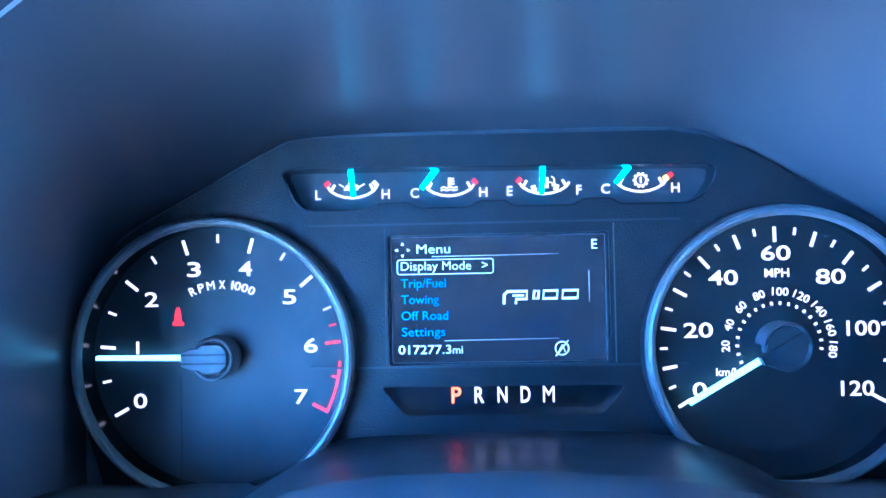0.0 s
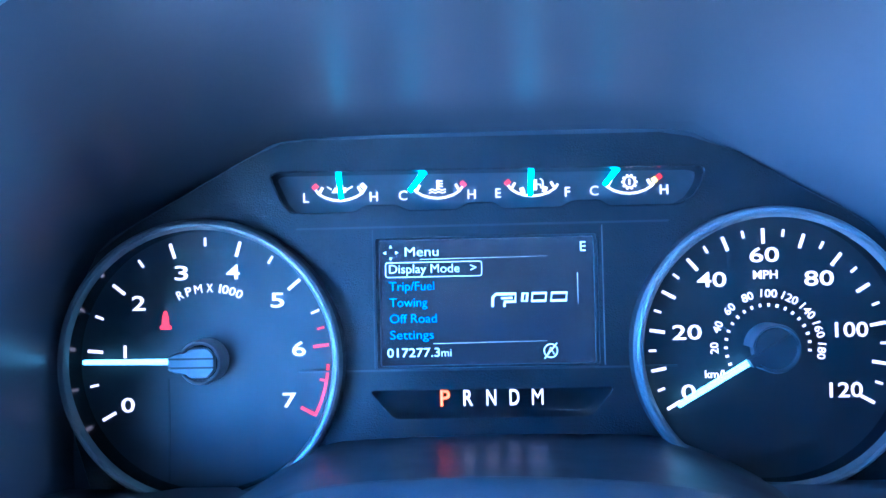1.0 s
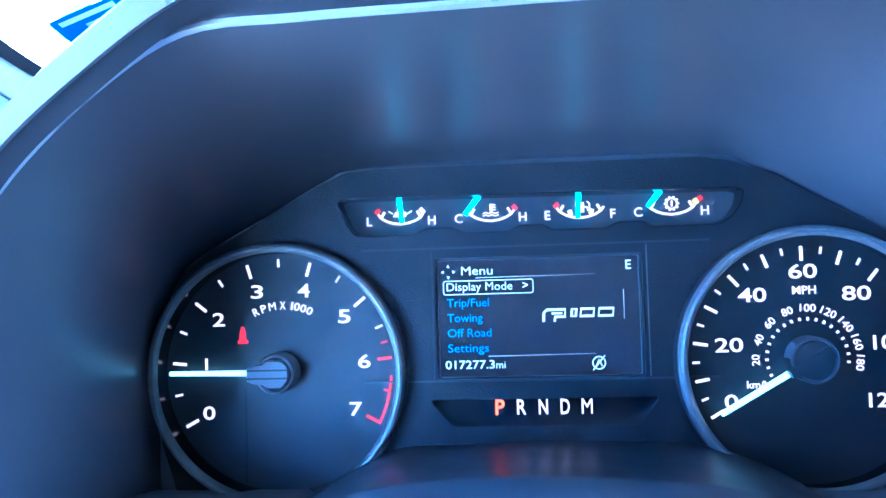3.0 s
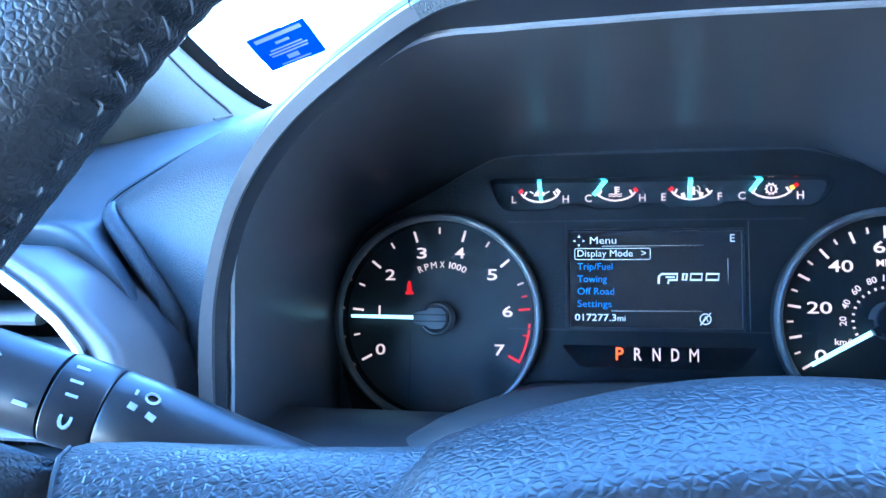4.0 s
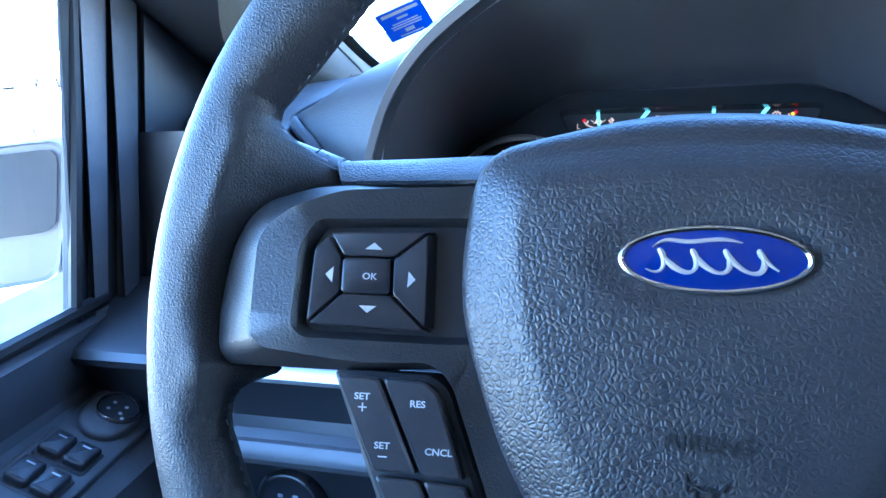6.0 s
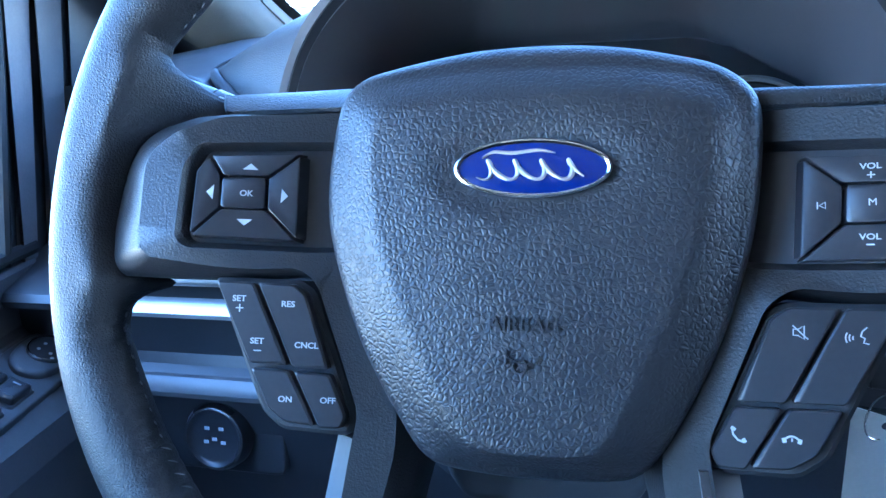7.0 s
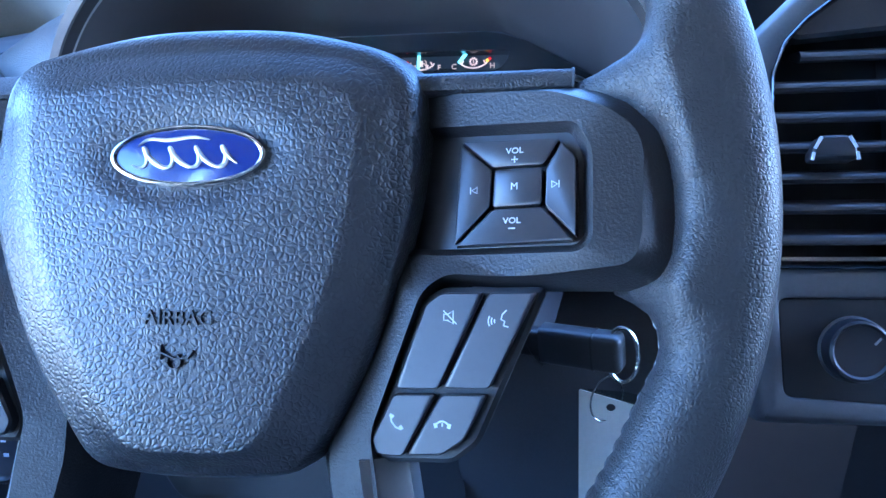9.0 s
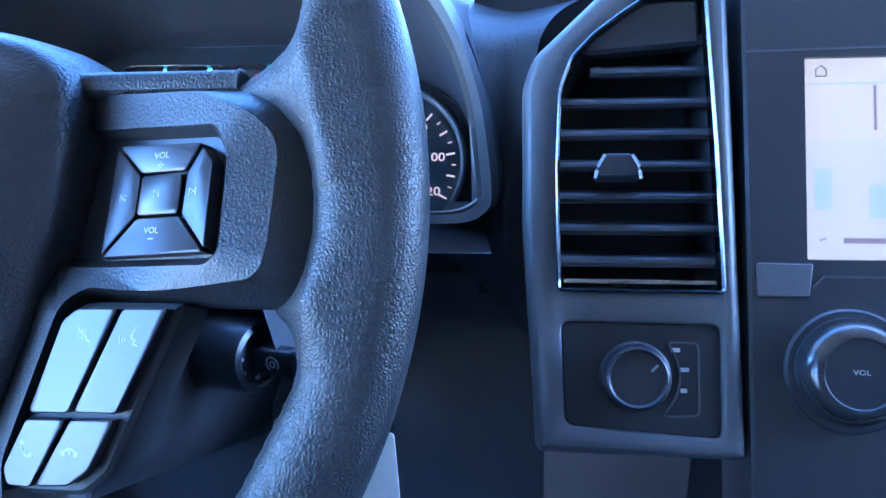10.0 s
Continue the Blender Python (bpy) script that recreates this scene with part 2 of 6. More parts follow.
def fill(bm, outlines, w):
    """A flat face with holes: the first outline is the outside."""
    edges = []
    for poly in outlines:
        vs = [bm.verts.new((x, y, w)) for x, y in poly]
        edges += [bm.edges.new((vs[i - 1], vs[i])) for i in range(len(vs))]
    bmesh.ops.triangle_fill(bm, use_beauty=True, use_dissolve=False, edges=edges, normal=(0, 0, 1))


def plate(bm, outer, holes, w0, w1, bevel=0.0, hole_depth=None):
    """A plate with holes right through, or with walls hole_depth deep round them."""
    outer = ccw(outer)
    top = inset(outer, bevel) if bevel else outer
    rings = [[(x, y, w0) for x, y in outer], [(x, y, w1 - bevel) for x, y in outer]]
    if bevel:
        rings.append([(x, y, w1) for x, y in top])
    loft(bm, rings)
    fill(bm, [top] + [ccw(h) for h in holes], w1)
    for h in holes:
        h = ccw(h)
        d = w1 - w0 if hole_depth is None else hole_depth
        loft(bm, [[(x, y, w1) for x, y in h], [(x, y, w1 - d) for x, y in h]])
    return bm


def lathe(bm, profile, cu=0.0, cv=0.0, seg=96, a0=0.0, a1=360.0, cap=False):
    """Profile of (radius, w) turned about the axis w through (cu, cv)."""
    full = abs(a1 - a0) >= 360
    n = seg if full else seg + 1
    rings = []
    for r, w in profile:
        rings.append([(cu + r * math.cos(radians(a0 + (a1 - a0) * i / seg)), cv + r * math.sin(radians(a0 + (a1 - a0) * i / seg)), w) for i in range(n)])
    loft(bm, rings, closed=full, cap1=cap and full)
    return bm


def circle(cu, cv, r, n=32, rv=None):
    rv = r if rv is None else rv
    return [(cu + r * math.cos(2 * math.pi * i / n), cv + rv * math.sin(2 * math.pi * i / n)) for i in range(n)]


def bar(bm, a, b, width, w0, w1, taper=1.0):
    """A straight bar in the face's plane from a to b."""
    a, b = Vector(a), Vector(b)
    d = (b - a).normalized()
    n = Vector((-d.y, d.x)) * width / 2
    slab(bm, [tuple(a - n), tuple(b - n * taper), tuple(b + n * taper), tuple(a + n)], w0, w1)
    return bm


def tube(bm, pts, r, seg=10, closed=False):
    """A round tube along 3D points; r is one radius or one for each point."""
    pts = [Vector(p) for p in pts]
    n = len(pts)
    rs = r if isinstance(r, (list, tuple)) else [r] * n
    rings, up = [], Vector((0.13, 0.31, 0.94))
    for i, p in enumerate(pts):
        a = pts[i - 1] if (i or closed) else p
        b = pts[(i + 1) % n] if (i < n - 1 or closed) else p
        t = (b - a).normalized()
        x = (up - t * up.dot(t)).normalized()
        y = t.cross(x)
        rings.append([tuple(p + rs[i] * (x * math.cos(2 * math.pi * k / seg) + y * math.sin(2 * math.pi * k / seg))) for k in range(seg)])
    if closed:
        rings.append(rings[0])
    loft(bm, rings, cap0=not closed, cap1=not closed)
    return bm


def stroke(bm, pts, width, w0, w1, closed=False):
    """A flat ribbon of even width along 2D points."""
    pts = [Vector(p) for p in pts]
    n = len(pts)
    left, right = [], []
    for i, p in enumerate(pts):
        a = pts[i - 1] if (i or closed) else p
        b = pts[(i + 1) % n] if (i < n - 1 or closed) else p
        t = (b - a).normalized()
        nn = Vector((-t.y, t.x)) * width / 2
        left.append(p + nn)
        right.append(p - nn)
    for i in range(n if closed else n - 1):
        j = (i + 1) % n
        slab(bm, [tuple(right[i]), tuple(right[j]), tuple(left[j]), tuple(left[i])], w0, w1)
    return bm


def arc(cu, cv, r, a0, a1, n=16):
    return [(cu + r * math.cos(radians(a0 + (a1 - a0) * i / n)), cv + r * math.sin(radians(a0 + (a1 - a0) * i / n))) for i in range(n + 1)]


def text(name, body, size, u, v, w, mat, parent, turn=0.0, align="CENTER", depth=0.15, wide=1.0, bold=0.0, label="", span=None):
    """Lettering of that cap height in millimetres, in the built-in font, as a mesh. span: its width, or width and height."""
    cu = bpy.data.curves.new(name, "FONT")
    cu.body, cu.size, cu.align_x, cu.align_y = body, size / 0.72, align, "CENTER"
    cu.extrude, cu.offset, cu.resolution_u = depth / 2, 0.0 if body == "M" else bold, 3
    tmp = bpy.data.objects.new("lettering", cu)
    scene.collection.objects.link(tmp)
    me = bpy.data.meshes.new_from_object(tmp.evaluated_get(bpy.context.evaluated_depsgraph_get()))
    bpy.data.objects.remove(tmp)
    me.name = name
    if span:
        lo, hi = ([f(q.co[i] for q in me.vertices) for i in (0, 1)] for f in (min, max))
        mid = {"LEFT": lo[0], "CENTER": (lo[0] + hi[0]) / 2}[align]
        sx, sy = (span, 1.0) if not isinstance(span, tuple) else (span[0], span[1] / (hi[1] - lo[1]))
        me.transform(Matrix.Diagonal((sx / (hi[0] - lo[0]), sy, 1, 1)) @ Matrix.Translation((-mid, -(lo[1] + hi[1]) / 2 if isinstance(span, tuple) else 0, 0)))
    me.transform(Matrix.Scale(MM, 4) @ Matrix.Translation((u, v, w)) @ Matrix.Rotation(radians(turn), 4, "Z") @ Matrix.Diagonal((wide, 1, 1, 1)))
    me.materials.clear()
    me.materials.append(mat)
    ob = new(name, me)
    ob.parent = parent
    if label:
        ob["label"] = label
    return ob


# ---- instrument cluster ----
CLUSTER = tilted(0, 0.3009, 1.4065, 23.6)
cluster = thing("instrument_cluster", CLUSTER, "black instrument cluster with lit dials, gauges and menu screen", "instrument cluster")
TACH, SPEED = (-127.0, -6.2), (117.6, -4.7)
MID = -4.0

SLOT = rounded([(-97.5, 74.0), (-94.5, 75.8), (-59.5, 75.6), (9.9, 75.0), (88.1, 74.2), (92.0, 72.8), (90.8, 67.2), (86.4, 60.8), (80.2, 57.5), (50.5, 57.5), (46.7, 60.2), (35.2, 60.2), (30.2, 57.5),
                (4.4, 57.5), (0.8, 60.2), (-10.3, 60.2), (-15.3, 57.5), (-36.3, 57.5), (-42.0, 60.2), (-54.9, 60.2), (-59.9, 57.5), (-79.9, 57.1), (-88.2, 57.7), (-92.3, 62.3)], 1.6, 3)
PRND = rounded([(-55, -20.6), (51, -20.6), (41.0, -32.8), (-44.4, -33.0)], 2.5)
SCREEN_HOLE = rounded([(-51.3, 45.8), (45.2, 45.8), (45.2, -11.3), (-51.3, -11.3)], 1.5)


def cluster_mask():
    left = [(-186, 20), (-175, 42), (-160, 53), (-129, 70), (-104, 83.5), (-92, 88.5), (-80, 89.8)]
    right = [(74, 88.8), (86, 87), (106, 80), (134, 63), (152, 53), (167, 42), (178, 20)]
    outline = right[::-1] + [(76, 89)] + left[::-1] + [(-188, -6), (-186, -40), (-178, -66), (-120, -70), (-60, -70), (60, -70), (112, -70), (170, -66), (178, -40), (180, -6)]
    holes = [SLOT, PRND, SCREEN_HOLE, circle(*TACH, 58, 64), circle(*SPEED, 58, 64)]
    bm = bmesh.new()
    plate(bm, ccw(outline), holes, -22, 2.5, 0.35, 9)
    part("mask", bm, MASK, cluster, "matt black moulded cluster mask")
    bm = bmesh.new()
    slab(bm, [(-186, -66), (178, -66), (178, 50), (80, 86), (-86, 86), (-186, 50)], -20, -9)
    part("backing", bm, DARK, cluster)
    # glossy liners of the two slots
    for hole, deep in ((SLOT, -9.0), (PRND, -4.3)):
        h = ccw(hole)
        bm = bmesh.new()
        loft(bm, [[(x, y, 2.56) for x, y in inset(h, -0.35)], [(x, y, 2.3) for x, y in inset(h, 0.25)], [(x, y, deep) for x, y in inset(h, 0.6)]])
        part("slot_liner", bm, GLOSS, cluster, "glossy black slot edge")
    bm = bmesh.new()
    slab(bm, inset(ccw(PRND), 0.4), -8.5, -4.3)
    part("gear_window", bm, GLOSS, cluster, "glossy black gear display window")
    # the flat panels beside the screen are set in by narrow grooves
    for a, b in (((-86, -11.9), (78, -11.9)), ((-86, 50.6), (76, 50.6))):
        bm = bmesh.new()
        bar(bm, a, b, 0.9, 1.5, 2.62)
        part("groove", bm, DARK, cluster)
    for u in (-52.4, 47.2):
        bm = bmesh.new()
        bar(bm, (u, -11), (u, 49.5), 0.5, 1.5, 2.66)
        # pale grey puts the right groove's bright lit edge into its colour
        part("groove", bm, RING if u > 0 else DARK, cluster)


def dial(centre, name, label, r=61.8):
    d = r - 61.6
    for what, profile, mat, note in (
            ("bezel_ring", [(57.0 + d, 9.8), (57.4 + d, 11.4), (58.3 + d, 12.8), (59.5 + d, 13.2), (60.6 + d, 12.7), (61.3 + d, 11.4), (61.6 + d, 9.6)], RING, "satin grey dial bezel ring"),
            ("ring_wall", [(57.0 + d * 0.3, -1.2), (57.0 + d, 9.9)], GLOSS, "glossy black inner wall of the ring"),
            ("ring_collar", [(61.55 + d, 9.9), (61.9 + d, 2.0), (61.9 + d, -4)], MASK, "matt black collar")):
        bm = bmesh.new()
        lathe(bm, profile, *centre, 128)
        part(what, bm, mat, cluster, note)
    bm = bmesh.new()
    slab(bm, circle(*centre, 57.6, 96), -8, -0.4)
    face = part(name, bm, DIAL, cluster, label)
    return face


def marks(centre, face, values, angle, r0, r1, width, mat, name):
    for v in values:
        bm = bmesh.new()
        a = radians(angle(v))
        bar(bm, (centre[0] + r0 * math.cos(a), centre[1] + r0 * math.sin(a)), (centre[0] + r1 * math.cos(a), centre[1] + r1 * math.sin(a)), width, -0.4, -0.1)
        part(name, bm, mat, face, smooth=False)


def tachometer():
    face = dial(TACH, "tachometer_face", "black tachometer face with white numerals and red zone")
    ang = lambda v: 208.6 - 33.75 * v
    marks(TACH, face, [0, 1, 2, 3, 4, 5], ang, 47.4, 54.2, 1.35, G_WHITE, "long_tick")
    marks(TACH, face, [0.5, 1.5, 2.5, 3.5, 4.5, 5.5], ang, 50.4, 54.2, 1.0, G_WHITE, "short_tick")
    marks(TACH, face, [6], ang, 47.4, 54.2, 1.3, G_RED, "red_tick")
    marks(TACH, face, [5.75, 6.5], ang, 50.6, 53.8, 0.9, G_RED, "red_tick")
    marks(TACH, face, [7], ang, 46.5, 54.2, 1.4, G_RED, "red_tick")
    bm = bmesh.new()
    stroke(bm, arc(*TACH, 53.6, ang(6.27), ang(7.02), 14), 1.2, -0.4, -0.1)
    part("red_zone", bm, G_RED, face, smooth=False)
    spots = [(-163.2, -25.6), (-168.8, -2), (-157.7, 19.5), (-138.3, 32.5), (-115.1, 32.5), (-95.5, 19.6), (-86.3, -2), (-90.9, -24.6)]
    for n, (u, v) in enumerate(spots):
        if n == 1:
            bm = bmesh.new()
            bar(bm, (u + 4.6, v - 2.8), (u + 4.6, v + 2.8), 1.2, -0.4, -0.1)
            part("numeral", bm, G_WHITE, face, smooth=False)
        else:
            text("numeral", str(n), 6.4, u, v, -0.25, G_WHITE, face, bold=0.07, span=(6.0, 6.5))
    # letters set along an arc
    for c, a, wd in zip("RPMX1000", (114.6, 107.2, 99.2, 89.8, 81.4, 77.0, 71.2, 65.2), (2.7, 2.6, 3.4, 2.9, 0.8, 2.9, 2.9, 2.9)):
        text("lettering", c, 3.8, TACH[0] + 1.2 + 31.8 * math.cos(radians(a)), TACH[1] + 31.8 * math.sin(radians(a)), -0.25, G_WHITE, face, a - 90, bold=0.05, span=(wd, 3.8))
    # seat-belt warning: a small seated shape of plain lumps
    bm = bmesh.new()
    slab(bm, rounded([(-148.3, 7.6), (-142.9, 7.6), (-143.2, 9.2), (-144.2, 9.6), (-144.4, 13.2), (-145.2, 15.8), (-146.4, 15.8), (-147.2, 13.0), (-147.4, 9.6), (-148.3, 9.2)], 0.7), -0.4, -0.1)
    part("belt_warning_lamp", bm, G_RED, face, "lit red warning symbol")
    bm = bmesh.new()
    bar(bm, (TACH[0] - 17.8, TACH[1] - 8), (TACH[0] - 18.0, TACH[1] - 53.4), 0.9, -0.4, -0.15)
    part("needle_shadow_slot", bm, BLACK, face)
    needle("tach_needle", TACH, 179.4, 12, 53, 2.3)
    # hub cap: a round boss, open towards the needle, with a slotted pointer head through it
    bm = bmesh.new()
    lathe(bm, [(9.6, -1), (9.6, 9.4), (9.1, 10.6), (8.5, 10.8), (7.9, 10.4), (7.7, 8.8)], *TACH, 56, -152, 152)
    hub = part("needle_hub", bm, GREYTRIM, cluster, "satin grey needle hub")
    bm = bmesh.new()
    slab(bm, circle(*TACH, 8.2, 40), 4, 8.6)
    part("hub_disc", bm, MASK, hub)
    bm = bmesh.new()
    slab(bm, rounded([(TACH[0] - 13.6, TACH[1] - 3.0), (TACH[0] - 9.6, TACH[1] - 4.6), (TACH[0] - 5.6, TACH[1] - 4.8), (TACH[0] - 4.4, TACH[1] - 6.4), (TACH[0] + 3.4, TACH[1] - 6.4), (TACH[0] + 6.6, TACH[1] - 3.2), (TACH[0] + 6.6, TACH[1] + 3.2), (TACH[0] + 3.4, TACH[1] + 6.4), (TACH[0] - 4.4, TACH[1] + 6.4), (TACH[0] - 5.6, TACH[1] + 4.8), (TACH[0] - 9.6, TACH[1] + 4.6), (TACH[0] - 13.6, TACH[1] + 3.0)], 1.2), 6, 11.0, 0.5)
    part("pointer_head", bm, SHROUD, hub, "ribbed dark pointer head")
    for d in (-1.9, 1.9):
        bm = bmesh.new()
        bar(bm, (TACH[0] - 13.4, TACH[1] + d), (TACH[0] + 6.4, TACH[1] + d), 0.8, 10.4, 11.12)
        part("rib_groove", bm, BLACK, hub)


def needle(name, centre, degrees, r0, r1, width):
    a = radians(degrees)
    d = Vector((math.cos(a), math.sin(a)))
    c = Vector(centre)
    bm = bmesh.new()
    bar(bm, tuple(c + d * r0), tuple(c + d * r1), width, 4.0, 6.2, 0.8)
    part(name, bm, G_NEEDLE, cluster, "lit pale cyan needle", smooth=False)


def speedometer():
    face = dial(SPEED, "speedometer_face", "black speedometer face with white miles and kilometre scales", 60.0)
    ang = lambda v: 211.2 - 2.005 * v
    marks(SPEED, face, range(0, 121, 20), ang, 44.4, 51.0, 1.35, G_WHITE, "long_tick")
    marks(SPEED, face, range(10, 121, 20), ang, 44.6, 51.0, 1.35, G_WHITE, "long_tick")
    marks(SPEED, face, range(5, 121, 10), ang, 47.8, 51.0, 1.0, G_WHITE, "short_tick")
    spots = [(83.2, -23.8), (83.2, 2.0), (94.4, 24.6), (117.2, 34.9), (140.2, 24.3), (153.3, 1.9), (150.2, -23.9)]
    for n, (u, v) in enumerate(spots):
        text("numeral", str(20 * n), 6.2, u, v, -0.25, G_WHITE, face, bold=0.07, span=((6.1, 12.5, 13.9)[len(str(20 * n)) - 1], 6.5))
    text("lettering", "MPH", 3.6, 117.4, 26.3, -0.25, G_WHITE, face, bold=0.05, span=(10.4, 3.7))
    text("lettering", "km/h", 3.4, 95.3, -16.4, -0.25, G_WHITE, face, bold=0.05, span=9.8)
    for n in range(1, 10):
        a = 181 - (n - 1) * 23.4
        text("numeral", str(20 * n), 3.5, SPEED[0] + 22.9 * math.cos(radians(a)), SPEED[1] + 22.9 * math.sin(radians(a)), -0.25, G_WHITE, face, a - 90, bold=0.04, span=(5.0 if n < 5 else 7.0, 3.5))
    marks(SPEED, face, range(0, 19), lambda v: 204.4 - v * 11.7, 17.2, 18.6, 1.0, G_WHITE, "fine_tick")
    needle("speed_needle", SPEED, 210.4, 9, 47.0, 2.4)
    bm = bmesh.new()
    lathe(bm, [(10.4, -1), (10.4, 8.6), (10.0, 9.8), (9.5, 9.9), (9.0, 9.2), (8.8, 7.2)], *SPEED, 56, -130, 176)
    hub = part("needle_hub", bm, SHROUD, cluster, "dark satin needle hub")
    bm = bmesh.new()
    slab(bm, circle(*SPEED, 9.0, 40), 3, 8.4, 0.8)
    part("hub_disc", bm, DARK, hub)
    bm = bmesh.new()
    a = radians(208.6)
    d = Vector((math.cos(a), math.sin(a)))
    bar(bm, tuple(Vector(SPEED) - d * 8), tuple(Vector(SPEED) + d * 12.5), 5.0, 6, 10.6, 0.75)
    part("pointer_head", bm, DARK, hub)


def small_gauge(u, low, high, pointer, icon, tail):
    """One of the four small gauges in the slot."""
    v = 68.4
    bm = bmesh.new()
    stroke(bm, [(u - 11.2, v + 0.3), (u - 9.8, v - 1.6), (u - 7, v - 3.3), (u - 3.5, v - 4.4), (u, v - 4.8), (u + 3.5, v - 4.4), (u + 7, v - 3.3), (u + 9.8, v - 1.6), (u + 11.2, v + 0.3)], 1.0, -8.9, -8.3)
    for s in (-1, 1):
        bar(bm, (u + s * 9.8, v - 1.6), (u + s * 8.0, v + 1.4), 1.1, -8.9, -8.3)
    scale = part("gauge_scale", bm, G_WHITE, cluster, "lit white gauge arc", smooth=False)
    text("letter", low, 4.4, u - 15.8, v - 3.4, -8.4, G_WHITE, scale, bold=0.05)
    text("letter", high, 4.4, u + 15.2, v - 3.6, -8.4, G_WHITE, scale, bold=0.05)
    for kind, a, b in tail:
        bm = bmesh.new()
        bar(bm, (u + a[0], v + a[1]), (u + b[0], v + b[1]), 2.0, -8.9, -8.2)
        part("limit_mark", bm, {"r": G_RED, "y": G_YEL, "w": G_WHITE}[kind], scale, smooth=False)
    bm = bmesh.new()
    a, b, wd = pointer
    bar(bm, (u + a[0], v + a[1]), (u + b[0], v + b[1]), wd * 0.72, -6.6, -5.4, 1.2)
    part("gauge_needle", bm, G_CYAN, cluster, "lit cyan gauge needle", smooth=False)
    bm = bmesh.new()
    icon(bm, u, v)
    part("gauge_symbol", bm, G_WHITE, scale, smooth=False)


def oil_icon(bm, u, v):
    slab(bm, [(u - 4.0, v - 1.2), (u + 2.6, v - 1.2), (u + 2.6, v + 1.2), (u - 2.4, v + 1.2)], -8.9, -8.3)
    bar(bm, (u + 2.4, v - 0.2), (u + 5.6, v + 1.6), 0.6, -8.9, -8.3)
    bar(bm, (u - 4.0, v + 0.4), (u - 6.0, v + 1.6), 0.6, -8.9, -8.3)
    bar(bm, (u - 1.8, v + 1.9), (u + 1.2, v + 1.9), 0.6, -8.9, -8.3)


def temp_icon(bm, u, v):
    bar(bm, (u, v - 1.0), (u, v + 3.4), 1.2, -8.9, -8.3)
    for k in (0.6, 1.8, 3.0):
        bar(bm, (u + 0.4, v + k), (u + 2.2, v + k), 0.5, -8.9, -8.3)
    for k in (-1.2, -2.4):
        stroke(bm, [(u - 4, v + k), (u - 2.6, v + k + 0.6), (u - 1.2, v + k), (u + 0.4, v + k + 0.6), (u + 2, v + k), (u + 3.6, v + k + 0.5)], 0.5, -8.9, -8.3)


def fuel_icon(bm, u, v):
    slab(bm, [(u - 2.2, v - 2.2), (u + 1.8, v - 2.2), (u + 1.8, v + 2.6), (u - 2.2, v + 2.6)], -8.9, -8.3)
    stroke(bm, [(u + 1.8, v + 0.4), (u + 3.4, v + 0.2), (u + 3.6, v - 1.4), (u + 4.4, v - 1.2), (u + 4.4, v + 2.0), (u + 3.2, v + 3.0)], 0.5, -8.9, -8.3)


def gear_icon(bm, u, v):
    stroke(bm, arc(u, v + 0.4, 2.5, 0, 360, 20), 0.7, -8.9, -8.3)
    for k in range(10):
        a = radians(36 * k)
        bar(bm, (u + 2.6 * math.cos(a), v + 0.4 + 2.6 * math.sin(a)), (u + 3.5 * math.cos(a), v + 0.4 + 3.5 * math.sin(a)), 0.9, -8.9, -8.3)
    bar(bm, (u, v - 1.0), (u, v + 1.8), 0.7, -8.9, -8.3)


def gauges():
    small_gauge(-68.0, "L", "H", ((0.9, -4.6), (-0.3, 7.0), 2.7), oil_icon, [("r", (-12.4, 0.8), (-10.4, 2.6)), ("w", (11.6, 0.4), (9.6, 2.6))])
    small_gauge(-23.8, "C", "H", ((-12.6, -1.6), (-5.6, 7.2), 3.0), temp_icon, [("r", (12.4, 0.4), (10.6, 2.4))])
    small_gauge(19.0, "E", "F", ((-1.6, -5.2), (-0.8, 7.2), 2.9), fuel_icon, [("r", (-12.4, 0.6), (-10.4, 2.4)), ("w", (-4.4, -3.6), (-5.2, -1.0)), ("w", (4.8, -3.2), (5.6, -0.8))])
    small_gauge(62.0, "C", "H", ((-11.6, -1.0), (-5.0, 7.2), 3.0), gear_icon, [("y", (11.8, 0.0), (10.4, 2.0)), ("r", (13.9, 1.6), (12.6, 3.4))])


def gear_row():
    for k, c in enumerate("PRNDM"):
        u = -22.4 + 10.2 * k
        text("gear_letter", c, 7.0, u, -25.4, -4.0, G_ORA if c == "P" else G_WHITE, cluster, bold=0.12, label="lit orange gear letter" if c == "P" else "", span=(5.0 if c == "M" else 4.3, 7.2))


